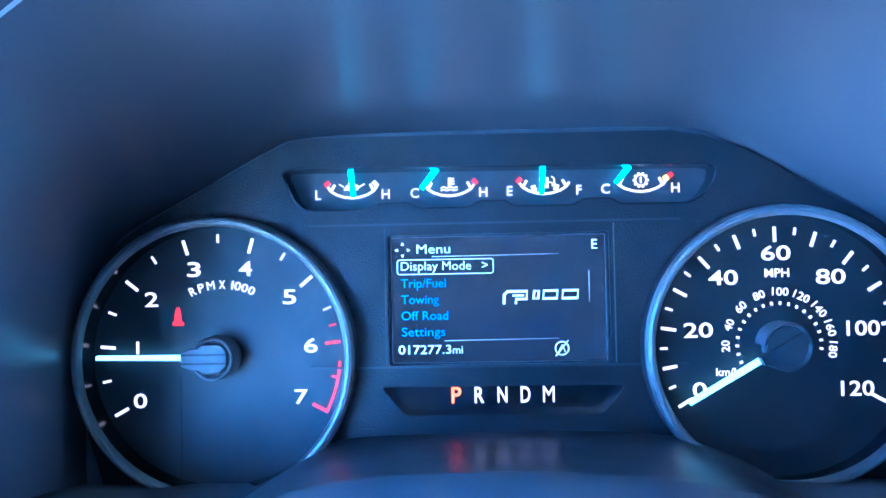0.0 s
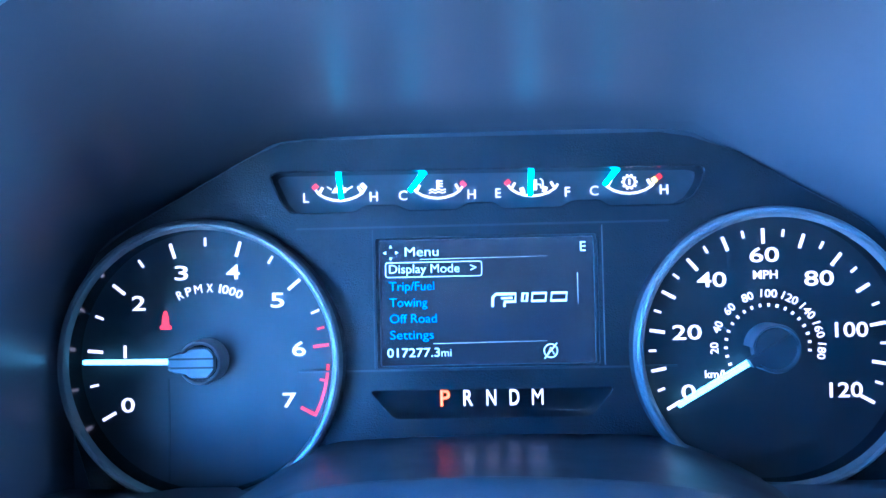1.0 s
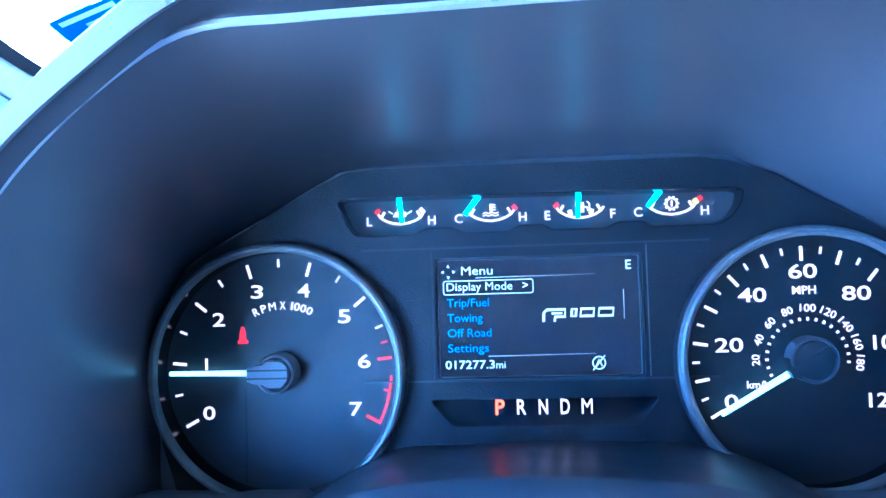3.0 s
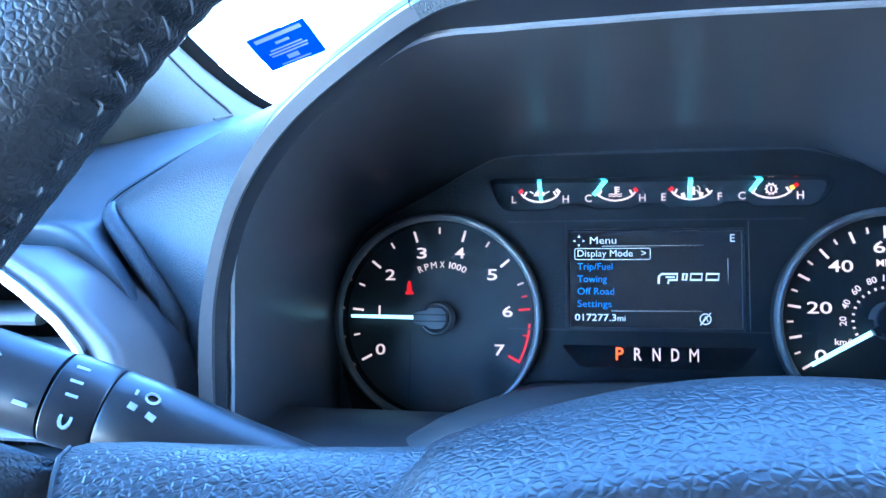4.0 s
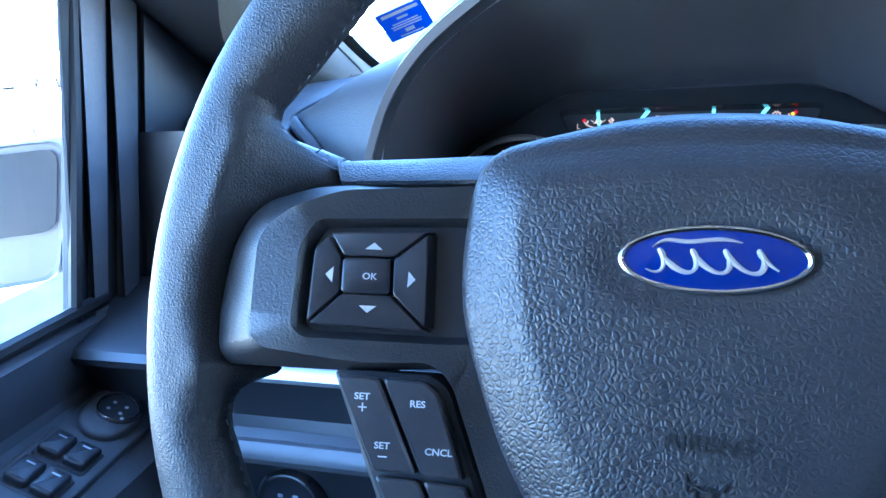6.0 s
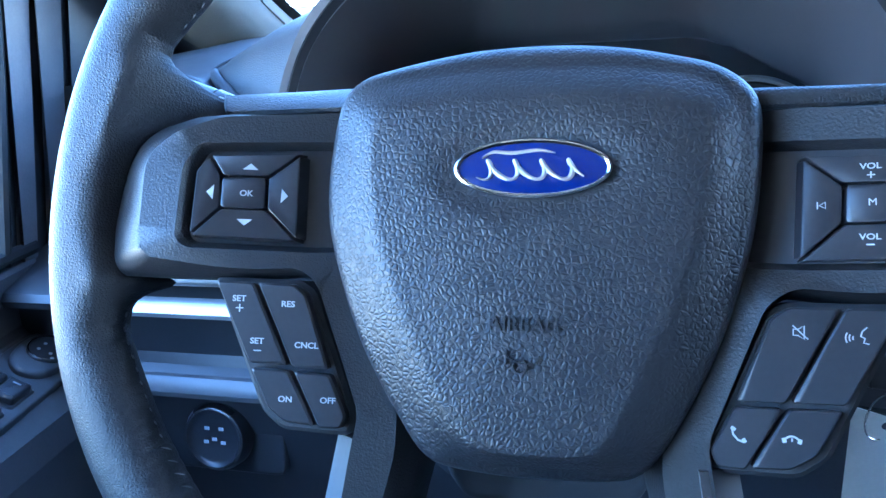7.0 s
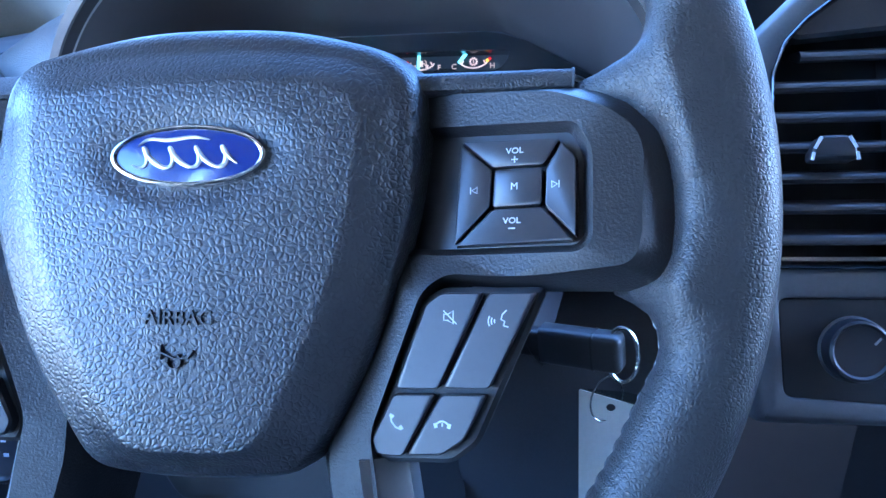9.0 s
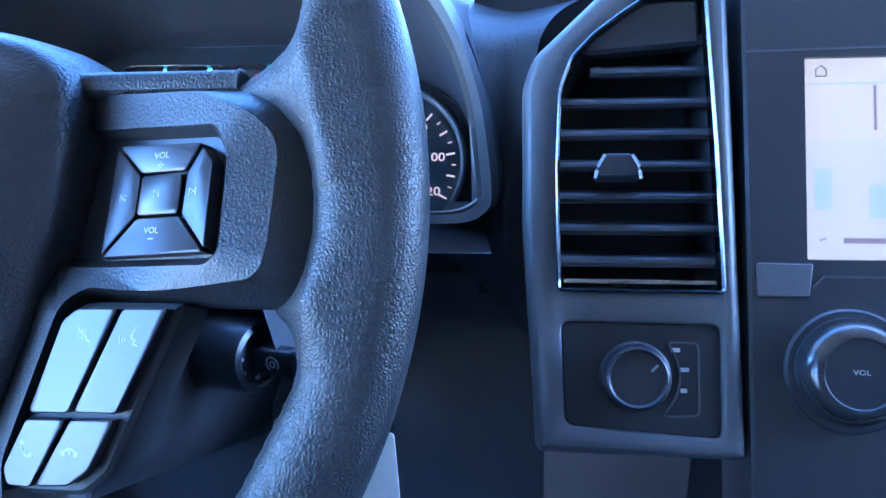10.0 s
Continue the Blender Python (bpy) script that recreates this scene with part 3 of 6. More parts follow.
def menu_screen():
    bm = bmesh.new()
    plate(bm, SCREEN_HOLE, [rounded([(-50.0, 44.8), (43.9, 44.8), (43.9, -10.4), (-50.0, -10.4)], 1)], -6, 0.2, 0.4, 4)
    part("screen_surround", bm, SMOOTH, cluster)
    bm = bmesh.new()
    slab(bm, [(-50.6, -10.8), (44.6, -10.8), (44.6, 45.2), (-50.6, 45.2)], -5, -1.6)
    screen = part("menu_screen", bm, LCD, cluster, "dark menu screen with white and blue lettering")
    w = -1.4
    text("lettering", "Menu", 4.2, -38.7, 39.4, w, G_TEXT, screen, align="LEFT", span=14.8, bold=-0.03)
    text("lettering", "E", 4.4, 39.3, 40.2, w, G_TEXT, screen)
    text("lettering", "Display Mode", 4.0, -45.8, 31.9, w, G_TEXT, screen, align="LEFT", span=31.0, bold=-0.03)
    text("lettering", ">", 4.0, -8.7, 31.9, w, G_TEXT, screen)
    for k, (body, wd) in enumerate((("Trip/Fuel", 19.8), ("Towing", 16.6), ("Off Road", 20.6), ("Settings", 19.2))):
        text("lettering", body, 4.0, -45.9, 24.3 - 7.15 * k, w, G_BLUE, screen, align="LEFT", span=wd, bold=-0.03)
    text("lettering", "017277.3", 4.0, -47.4, -5.0, w, G_TEXT, screen, align="LEFT", bold=0.02, span=23.2)
    text("lettering", "mi", 3.5, -23.5, -5.2, w, G_TEXT, screen, align="LEFT", span=4.4)
    bm = bmesh.new()
    stroke(bm, rounded([(-47.4, 28.5), (-5.0, 28.5), (-5.0, 34.9), (-47.4, 34.9)], 1.2, 4), 0.36, w - 0.1, w + 0.1, True)
    part("selection_box", bm, G_TEXT, screen, smooth=False)
    for a, b in (((-32, 36.2), (24, 36.5)), ((-27, -1.0), (23, -0.6)), ((36.8, 29), (36.8, 15))):
        bm = bmesh.new()
        bar(bm, a, b, 0.22, w - 0.1, w + 0.05, 0.3)
        part("screen_line", bm, G_TEXT, screen, smooth=False)
    # four-way arrows
    bm = bmesh.new()
    for k in range(4):
        a = radians(90 * k)
        x, y = -45.0 + 2.6 * math.cos(a), 39.3 + 2.6 * math.sin(a)
        slab(bm, [(x + 0.9 * math.cos(a + d), y + 0.9 * math.sin(a + d)) for d in (0, 2.2, -2.2)], w - 0.1, w + 0.1)
    part("arrow_symbol", bm, G_TEXT, screen, smooth=False)
    # badge on the screen: plain slanted blocks
    bm = bmesh.new()
    stroke(bm, [(-0.6, 14.6), (-0.4, 18.8), (1.0, 20.2), (9.6, 20.2), (9.4, 16.8), (4.8, 16.8), (4.6, 14.6)], 1.2, w - 0.1, w + 0.1)
    stroke(bm, [(3.2, 18.4), (8.2, 18.4)], 0.9, w - 0.1, w + 0.1)
    for a, b in ((12.4, 14.4), (16.6, 22.6), (25.0, 31.6)):
        stroke(bm, [(a, 16.9), (b, 16.9), (b + 0.4, 20.3), (a + 0.4, 20.3)], 1.15, w - 0.1, w + 0.1, True)
    part("badge_shape", bm, G_TEXT, screen, smooth=False)
    # crossed-out round symbol
    bm = bmesh.new()
    stroke(bm, arc(24.4, -5.0, 2.9, 60, 400, 24), 0.5, w - 0.1, w + 0.1)
    bar(bm, (21.6, -8.4), (27.2, -1.6), 0.5, w - 0.1, w + 0.1)
    stroke(bm, [(23.0, -6.6), (24.4, -3.4), (25.8, -6.6)], 0.5, w - 0.1, w + 0.1)
    part("start_stop_symbol", bm, G_TEXT, screen, smooth=False)


cluster_mask()
tachometer()
speedometer()
gauges()
gear_row()
menu_screen()


# ---- steering wheel ----
WHEEL = tilted(0, -0.0381, 1.4681, 24.6)
wheel = thing("steering_wheel", WHEEL, "black leather-wrapped four-spoke steering wheel with button pads", "steering wheel")
WC = (-3.0, -5.0)
RIM_W = -5.0


def rim_section(deg):
    """Centre radius and half width of the rim at an angle; wider at the upper grips, narrower at the sides."""
    d = abs((deg - 90 + 180) % 360 - 180)
    k = math.exp(-((d - 52) / 17) ** 2)
    low = math.exp(-((d - 118) / 20) ** 2)
    half = 15.4 + 4.0 * k + 0.6 * low
    slim = 2.0 * math.exp(-((d - 85) / 24) ** 2) if 90 < deg % 360 < 270 else 0.0
    return 201.5 - slim - half, half


ROOT_D = [50, 57, 60, 62, 64, 65.5, 66.4, 67.1, 67.6, 68.1, 69.2, 71, 73, 75, 77.5, 80, 83, 86, 92, 95, 97, 99, 100.4, 101.1, 101.7, 102.6, 103.9, 105.6, 107.4, 109, 112, 116]
ROOT_R = [163.0, 164.0, 165.5, 166.5, 168, 167, 164, 159, 152, 146, 137, 126, 134, 144, 153, 159, 163.5, 166, 166, 163.5, 160, 156, 153, 154.5, 160, 165.3, 168.4, 170.6, 171, 170.3, 169.5, 169]


RIGHT_D = [50, 57, 62, 65, 66.6, 68, 69.4, 70.6, 71.4, 72, 72.4, 72.6, 72.8, 73, 73.4, 74.2, 76, 78, 80, 83, 86] + ROOT_D[18:]
RIGHT_R = [165, 171, 174, 175.2, 175, 173.8, 172, 169.8, 167.8, 165, 162, 158.5, 153, 147, 138, 130, 138, 148, 155, 163.5, 166] + ROOT_R[18:]


def inner_edge(d, right):
    """Radius of the rim's inner edge, d degrees from the top: it runs out into the spoke roots."""
    plain = 201.5 - 2 * rim_section(90 + d)[1]
    k = min(max(min((d - 46) / 14, (122 - d) / 10), 0), 1)
    return plain * (1 - k) + float(np.interp(d, RIGHT_D, RIGHT_R) if right else np.interp(d, ROOT_D, ROOT_R)) * k


EDGE = [np.array([(inner_edge(d, k) * math.sin(radians(d)), inner_edge(d, k) * math.cos(radians(d))) for d in np.arange(36, 132, 0.1)]) for k in (0, 1)]


def root_height(rr, d, right):
    """Height of the skin where the rim runs out into a spoke: rounded towards its edge, falling back inwards."""
    p = np.array((rr * math.sin(radians(d)), rr * math.cos(radians(d))))
    dist = float(np.sqrt(((EDGE[right] - p) ** 2).sum(1)).min())
    upper = right and d < 88
    k = 1 - min(dist / (11 if upper else 15), 1)
    t = min(max((172 - rr) / 32, 0), 1)
    fade = min(1.0, (d - 52) / 12, (116 - d) / 9)
    bulge = 14.2 - (10.2 if upper else 8.8) * t * (2 - t) * max(0.0, fade)
    return bulge * math.sqrt(1 - k * k), (9.5 if upper else 24) * t * t * (3 - 2 * t) * max(0.0, fade)


ROW_S = [0, 7.5, 15, 22.5, 30, 37.5, 45, 52.5, 60, 67.5, 75, 82.5, 90]
ROW_OFF = [64, 40, 27, 20, 17.6, 16, 14.2, 12, 9.5, 7, 4.5, 2.2, 0]
SEAMS = ((116, 151), (29, 64), (193, 236), (304, 347), (250, 290))


def rim_point(deg, s, grow=0.0):
    """A point of the rim's skin: s runs round the section."""
    r, half = rim_section(deg)
    d = abs((deg - 90 + 180) % 360 - 180)
    ca, sa = math.cos(radians(s)), math.sin(radians(s))
    e = 0.86
    x = math.copysign(abs(ca) ** e, ca)
    y = (14.2 + grow) * math.copysign(abs(sa) ** e, sa)
    if x < 0:
        # gathered leather along the sewn inner seam
        a = deg % 360
        if any(lo < a < hi for lo, hi in SEAMS):
            ease = min(min(1.0, (a - lo) / 7, (hi - a) / 7) for lo, hi in SEAMS if lo < a < hi)
            grow += ease * (1.0 * abs(math.sin(math.pi * a / 2.0)) * max(0.0, -ca) ** 6 - 0.5 * max(0.0, -ca) ** 24)
        if 44 < d < 124:
            # rows at fixed distances from the rim's middle, stopped at the inner edge
            right = int(math.cos(radians(deg)) > 0)
            reach = r - inner_edge(d, right) + grow
            off = min(float(np.interp(abs(180 - s), ROW_S, ROW_OFF)), reach)
            plain = 14.2 * max(0.0, 1 - min(off / (half + grow), 1.0) ** 2.33) ** 0.43
            blend = min(1.0, (d - 44) / 14, (124 - d) / 12)
            up, fall = root_height(r - off, d, right)
            up = 0.0 if off >= reach else plain * (1 - blend) + up * blend
            y, x = (up if s < 180 else -up) - fall, -off
        else:
            x *= half + grow
    else:
        x *= half + grow
    rr = r + x
    return (WC[0] + rr * math.cos(radians(deg)), WC[1] + rr * math.sin(radians(deg)), RIM_W + y)


def rim():
    bm = bmesh.new()
    steps = []
    for k in range(900):
        fine = 60 < abs((k * 0.4 - 90 + 180) % 360 - 180) < 75 or 95 < abs((k * 0.4 - 90 + 180) % 360 - 180) < 112
        steps += [k * 0.4 + 0.1 * j for j in range(4)] if fine else [k * 0.4]
    rings = [[rim_point(a, s * 7.5) for s in range(48)] for a in steps]
    loft(bm, rings + [rings[0]])
    r = part("rim", bm, LEATHER, wheel, "black grained leather rim", sharp=80)
    # a thread crosses the seam at each gather
    for lo, hi in SEAMS:
        bm = bmesh.new()
        a = math.ceil(lo / 2) * 2
        while a < hi:
            pts = [Vector(rim_point(a + 0.2 * k, 180 - 6 + 3 * k, -0.1)) for k in range(5)]
            tube(bm, [tuple(p) for p in pts], [0.2, 0.4, 0.5, 0.4, 0.2], 6)
            a += 2
        part("stitching", bm, THREAD, r, "grey thread stitching")


def tapered(bm, pts, widths, w0, w1):
    """A flat ribbon along a smooth line, its width running through the widths given."""
    pts = [Vector((float(p[0]), float(p[1]))) for p in spline(pts, 8)]
    n = len(pts)
    left, right = [], []
    for i, p in enumerate(pts):
        t = (pts[min(i + 1, n - 1)] - pts[max(i - 1, 0)]).normalized()
        k = float(np.interp(i / (n - 1), np.linspace(0, 1, len(widths)), widths)) / 2
        left.append(p + Vector((-t.y, t.x)) * k)
        right.append(p - Vector((-t.y, t.x)) * k)
    mid = [(a + b) / 2 for a, b in zip(left, right)]
    loft(bm, [[(p.x, p.y, w0) for p in right], [(p.x, p.y, w1 - 0.2) for p in right], [(p.x, p.y, w1) for p in mid], [(p.x, p.y, w1 - 0.2) for p in left], [(p.x, p.y, w0) for p in left]], closed=False)


def pillow(bm, poly, w0, w1, edge, dome=0.0, steps=4, tip=None):
    """A slab with a rounded edge and a gently domed top that is one smooth skin."""
    poly = ccw(poly)
    cu, cv = sum(p[0] for p in poly) / len(poly), sum(p[1] for p in poly) / len(poly)
    rings = [[(x, y, w0) for x, y in poly]]
    for i in range(steps + 1):
        a = i / steps * math.pi / 2
        ring = inset(poly, edge * (1 - math.cos(a)))
        rings.append([(x, y, w1 - edge + edge * math.sin(a)) for x, y in ring])
    last = rings[-1]
    for k in (0.8, 0.55, 0.3, 0.1):
        rings.append([(cu + (x - cu) * k, cv + (y - cv) * k, w1 + dome * (1 - k * k)) for x, y, _ in last])
    loft(bm, rings, cap0=True, cap1=True)


AIR = [(-43.5, 45.2), (-14.5, 50.5), (10, 51.5), (36, 50), (58, 45.5), (70, 41.5), (79, 34), (82, 24), (81.5, 3), (78.5, -18.8), (70, -48), (58, -74), (48, -88.5),
       (36, -92.5), (10, -94), (-12, -93), (-23.5, -90), (-33, -79), (-49.5, -52), (-60.7, -21.7), (-64.3, -1), (-63, 22), (-60, 35), (-54, 41.5)]


def airbag():
    """Cover with a flat middle field, sloping flanks and a top that leans away."""
    # outline at its widest, a little behind the face
    wide = ccw([(68 + (x - 68) * 1.10, -38 + (y + 38) * 1.10) for x, y in (tuple(p) for p in spline(AIR, 4, True))])
    mid = (4.0, -14.0)
    field = [(-50, 32), (-30, 34.5), (5, 36), (40, 35), (58, 31.5), (63.5, 25), (64, 13.6), (58, -18.5), (46, -52.7), (33, -80), (26, -86.5), (8, -88), (-8, -87.5), (-17, -82.5), (-34, -52), (-47, -21), (-52.5, 0), (-54.5, 22.8)]
    field = ccw([tuple(p) for p in spline(field, 6, True)])

    def along(poly, ang):
        d = Vector((math.cos(ang), math.sin(ang)))
        best = 0
        for i in range(len(poly)):
            a, b = Vector(poly[i - 1]) - Vector(mid), Vector(poly[i]) - Vector(mid)
            den = d.x * (b.y - a.y) - d.y * (b.x - a.x)
            if abs(den) < 1e-9:
                continue
            t = (a.x * (b.y - a.y) - a.y * (b.x - a.x)) / den
            s = (a.x * d.y - a.y * d.x) / den
            if t > 0 and -1e-6 <= s <= 1 + 1e-6:
                best = max(best, t)
        return best
    n = 160
    angs = [2 * math.pi * i / n for i in range(n)]
    ro = [along(wide, a) for a in angs]
    rf = [min(along(field, a), o - 6) for a, o in zip(angs, ro)]
    up = [max(0.0, math.sin(a)) ** 1.1 for a in angs]

    def ring(f, w):
        return [(mid[0] + f(i) * math.cos(a), mid[1] + f(i) * math.sin(a), w(i) if callable(w) else w) for i, a in enumerate(angs)]
    rings = [ring(lambda i: ro[i] - 2 + 9 * up[i], -58), ring(lambda i: ro[i] - 1 + 9.4 * up[i], -42)]
    rings.append(ring(lambda i: ro[i] + 7.5 * up[i], -32))
    rings.append(ring(lambda i: ro[i] + 4.0 * up[i], -20))
    for k in range(1, 5):
        a = k / 4 * math.pi / 2
        rings.append(ring(lambda i: ro[i] - 5.0 * (1 - math.cos(a)) * (1 + up[i]), lambda i: -11 + 10 * math.sin(a)))
    for k in (0.2, 0.4, 0.6, 0.75, 0.87, 0.95, 1.0):
        rings.append(ring(lambda i: (ro[i] - 5.0 * (1 + up[i])) * (1 - k) + rf[i] * k, lambda i: -1 + 7.8 * (1 - (1 - k) ** 1.35)))
    dish = lambda x, y: -2.6 * math.exp(-(((x - 5.8) / 34) ** 2 + ((y - 10.8) / 16) ** 2) ** 3)
    for k in (0.97, 0.93, 0.88, 0.82, 0.76, 0.7, 0.64, 0.58, 0.52, 0.46, 0.4, 0.34, 0.28, 0.22, 0.16, 0.1, 0.04):
        pts = ring(lambda i: rf[i] * k, 0)
        rings.append([(x, y, 6.8 + 1.6 * (1 - k * k) + dish(x, y)) for x, y, _ in pts])
    bm = bmesh.new()
    loft(bm, rings, cap1=True)
    cover = part("airbag_cover", bm, AIRBAG, wheel, "black grained vinyl airbag cover", sharp=60)
    # word and horn are coloured dark for the shade in their moulded recesses
    text("moulded_word", "AIRBAG", 4.6, 4.4, -43.5, 8.55, DIAL, cover, depth=0.7, span=(24.4, 4.9))
    bm = bmesh.new()
    stroke(bm, [(-1.2, -57.6), (-1.2, -52.6)], 0.55, 7.5, 9.2)
    stroke(bm, [(-1.2, -55.0), (4.0, -57.2), (8.6, -56.8), (10.4, -54.4)], 0.55, 7.5, 9.2)
    stroke(bm, arc(3.6, -58.0, 2.4, 150, 420, 12), 0.55, 7.5, 9.2)
    part("moulded_horn_symbol", bm, DIAL, cover)


def emblem():
    c = (5.6, 11.0)
    bm = bmesh.new()
    rings = []
    for a, b, w in ((28.2, 10.8, 2), (28.2, 10.8, 7.4), (27.8, 10.4, 8.4), (27.0, 9.7, 8.7), (26.2, 9.0, 8.2), (26.0, 8.8, 7.6)):
        rings.append([(x, y, w) for x, y in circle(*c, a, 72, b)])
    loft(bm, rings)
    badge = part("emblem", bm, CHROME, wheel, "blue oval badge with a chrome rim")
    bm = bmesh.new()
    rings = [[(x, y, w) for x, y in circle(*c, a, 72, b)] for a, b, w in ((26.2, 9.0, 6), (26.1, 8.9, 7.7), (20, 6.8, 8.2), (10, 3.4, 8.5), (2, 0.7, 8.55))]
    loft(bm, rings, cap1=True)
    part("emblem_field", bm, BLUE, badge, "glossy dark blue enamel")
    # flowing silver ribbon, a plain shape
    bm = bmesh.new()
    w0, w1 = 7.6, 8.95
    tapered(bm, [(-12, 14.6), (-8.0, 16.8), (-1, 16.4), (8, 17.2), (14, 16.2)], [0.3, 1.0, 1.3, 1.2, 0.3], w0, w1)
    coil = [(-14 + 38 * k / 44 + 2.6 * math.sin(k * math.pi / 5.5), 10.4 + 3.4 * math.cos(k * math.pi / 5.5 + 2.4)) for k in range(45)]
    tapered(bm, coil, [0.4] + [1.0, 1.9] * 8 + [0.4], w0, w1)
    part("emblem_flourish", bm, SILVER, badge, "flowing silver ribbon", smooth=False)


PANEL_L = [(-60, 38.6), (-124, 39.2), (-140, 37.0), (-157.5, 32.5), (-168, 25), (-171.5, 16), (-174.5, -12), (-173.5, -25), (-167, -31), (-128, -31), (-114, -31.0), (-97, -29.4), (-86.5, -28.6), (-79.5, -33.4), (-59.8, -81), (-62.5, -93), (-66, -117), (-79, -165), (-86, -192), (-58, -192), (-44, -117), (-38, -92), (-40, 0), (-45, 30)]
FLAT_L = [(-60, 34.5), (-122, 35.0), (-138, 31.0), (-147, 27.5), (-155, 21.5), (-158, 15), (-159.5, -12), (-158.5, -19), (-154, -22.5), (-126, -25.6), (-112, -26.6), (-97, -26.4), (-84.5, -25.6), (-76.5, -31.6), (-57.4, -79.5), (-60, -93), (-63.5, -117), (-76, -165), (-83, -192), (-62, -192), (-48, -117), (-42, -92), (-41, 0), (-46, 30)]


def rise(d, v):
    """How far the spoke's face stands up at a distance d from the middle: it slopes up towards the rim."""
    a = min(max(0.35 * (d - 108), -16), 10) - 0.11 * (min(max(v, -20), 26) - 3)
    b = 0.18 * (d - 86)
    k = min(max((-v - 20) / 12, 0), 1)
    return a * (1 - k) + b * k


def drawn(p):
    """A place on the sloping face from its place in the flat drawing."""
    x, y = p
    for _ in range(4):
        w = rise(-x, y)
        x, y = 68 + (p[0] - 68) * (262 - w) / 262, -38 + (p[1] + 38) * (262 - w) / 262
    return (x, y)


def lean(ob):
    """Raises a finished piece and its parts onto the sloping face."""
    for o in (ob, *ob.children_recursive):
        for v in o.data.vertices:
            x, y = v.co.x / MM, v.co.y / MM
            v.co.z += rise(-x if x < 3 else x - 6.6, y) * MM - (0.0044 if x > 3 else 0)


def spoke(side, label):
    """One side of the hub: panel, leather root, upper strip, four-way pad and the slanted switch bank."""
    raw = (lambda p: [(6.6 - x, y - 2.4) for x, y in p][::-1]) if side > 0 else (lambda p: list(p))
    mir = lambda p: raw([drawn(q) for q in p])
    mp = lambda x, y: raw([(x, y)])[0]
    squeeze = (lambda p: [(min(x, 130 + (x - 130) * 0.96), y) for x, y in p]) if side > 0 else (lambda p: p)
    pocket = mir(rounded([(-132.5, 24.6), (-78, 23.5), (-64, 23), (-64, -19.6), (-80, -20), (-137, -18.5), (-142.5, -14.5), (-140, 15.4)], 4))
    bm = bmesh.new()
    o = ccw(rounded(squeeze(raw(PANEL_L)), 5, 4))
    flat = ccw(rounded(squeeze(mir(FLAT_L)), 5, 4))
    edge = [(x * 0.1 + a * 0.9, y * 0.1 + b * 0.9) for (x, y), (a, b) in zip(o, flat)]
    low = [(x * 0.88 + a * 0.12, y * 0.88 + b * 0.12) for (x, y), (a, b) in zip(o, flat)]
    rings = [[(x, y, -44) for x, y in o], [(x, y, -15.5) for x, y in o], [(x, y, -12.5) for x, y in low], [(x, y, -0.1) for x, y in edge], [(x, y, 1.0) for x, y in flat]]
    loft(bm, rings)
    fill(bm, [flat, ccw(pocket)], 1.0)
    loft(bm, [[(x, y, 1.0) for x, y in ccw(pocket)], [(x, y, 0.4) for x, y in inset(ccw(pocket), 0.5)], [(x, y, -5.5) for x, y in inset(ccw(pocket), 2.8)]])
    panel = part("spoke_panel", bm, PLASTIC, wheel, label, sharp=24)
    bm = bmesh.new()
    slab(bm, inset(ccw(pocket), 1.2), -9, -5.0)
    part("pocket_floor", bm, SMOOTH, panel)
    # upper strip: leans back over the spoke
    bm = bmesh.new()
    if side < 0:
        sec = [(38, -40), (39.3, -13.5), (40.6, -12.2), (43.5, -14.6), (48.5, -20.4), (51, -24), (52.2, -28), (52.2, -34), (50, -50)]
        mx, slant, tall = (lambda x: x), 0.75, 1.0
    else:
        sec = [(33.5, -40), (35.0, -13.0), (36.2, -11.6), (38.5, -11.4), (41.2, -12.0), (42.6, -13.4), (43.2, -17), (43.0, -22), (41, -45)]
        mx, slant, tall = (lambda x: 8.2 - x), 0.0, 0.3
    v0 = sec[0][0]
    rows = []
    for u, k, high in ((-40.0, 0.0, 2.6), (-56.0, 0.0, 2.4), (-68.0, 0.0, 2.0), (-80.0, 0.0, 1.4), (-100.0, 0.0, 0.6), (-126.6, slant, 0.0)):
        row = []
        for v, w in sec:
            f = min(max((v - v0 - 4) / 10, 0), 1) * tall
            row.append((mx(u - k * (v - v0)), v + high * f, w - 1.6 * high * f))
        rows.append(row)
    loft(bm, rows, closed=False)
    part("spoke_strip", bm, TRIM, wheel, "grained vinyl strip over the spoke")
    # dark joint where the leather meets the strip
    bm = bmesh.new()
    tube(bm, [(mx(-126.6 - slant * (v - v0)), v, w) for v, w in sec[1:7]], 0.55, 6)
    part("strip_joint", bm, DARK, wheel)
    # four-way pad
    c = [(-121.2, 10.4), (-99.4, 9.6), (-99.6, -3.2), (-121.8, -2.4)]
    g = 0.5
    buttons = {
        "up": [(-127.2, 20.0), (-84.4, 19.4), (-98.6, 10.1 + g), (-120.9, 10.9 + g)],
        "down": [(-136.0, -14.0), (-121.5, -3.6 + g), (-100.1, -4.2 + g), (-85.0, -16.2)],
        "left": [(-128.4, 18.8), (-122.4, 10.2), (-122.9, -2.4), (-136.8, -12.8), (-134.6, 13.6)],
        "right": [(-84.0, 18.4), (-98.4, 9.4), (-98.6, -3.0), (-84.4, -15.2)],
    }
    cx, cy = -110.2, 3.0
    kx, ky = (0.93, 0.96) if side < 0 else (0.95, 0.98)
    shrink = lambda q, fx, fy: [(cx + (x - cx) * fx, cy + (y - cy) * fy) for x, y in q]
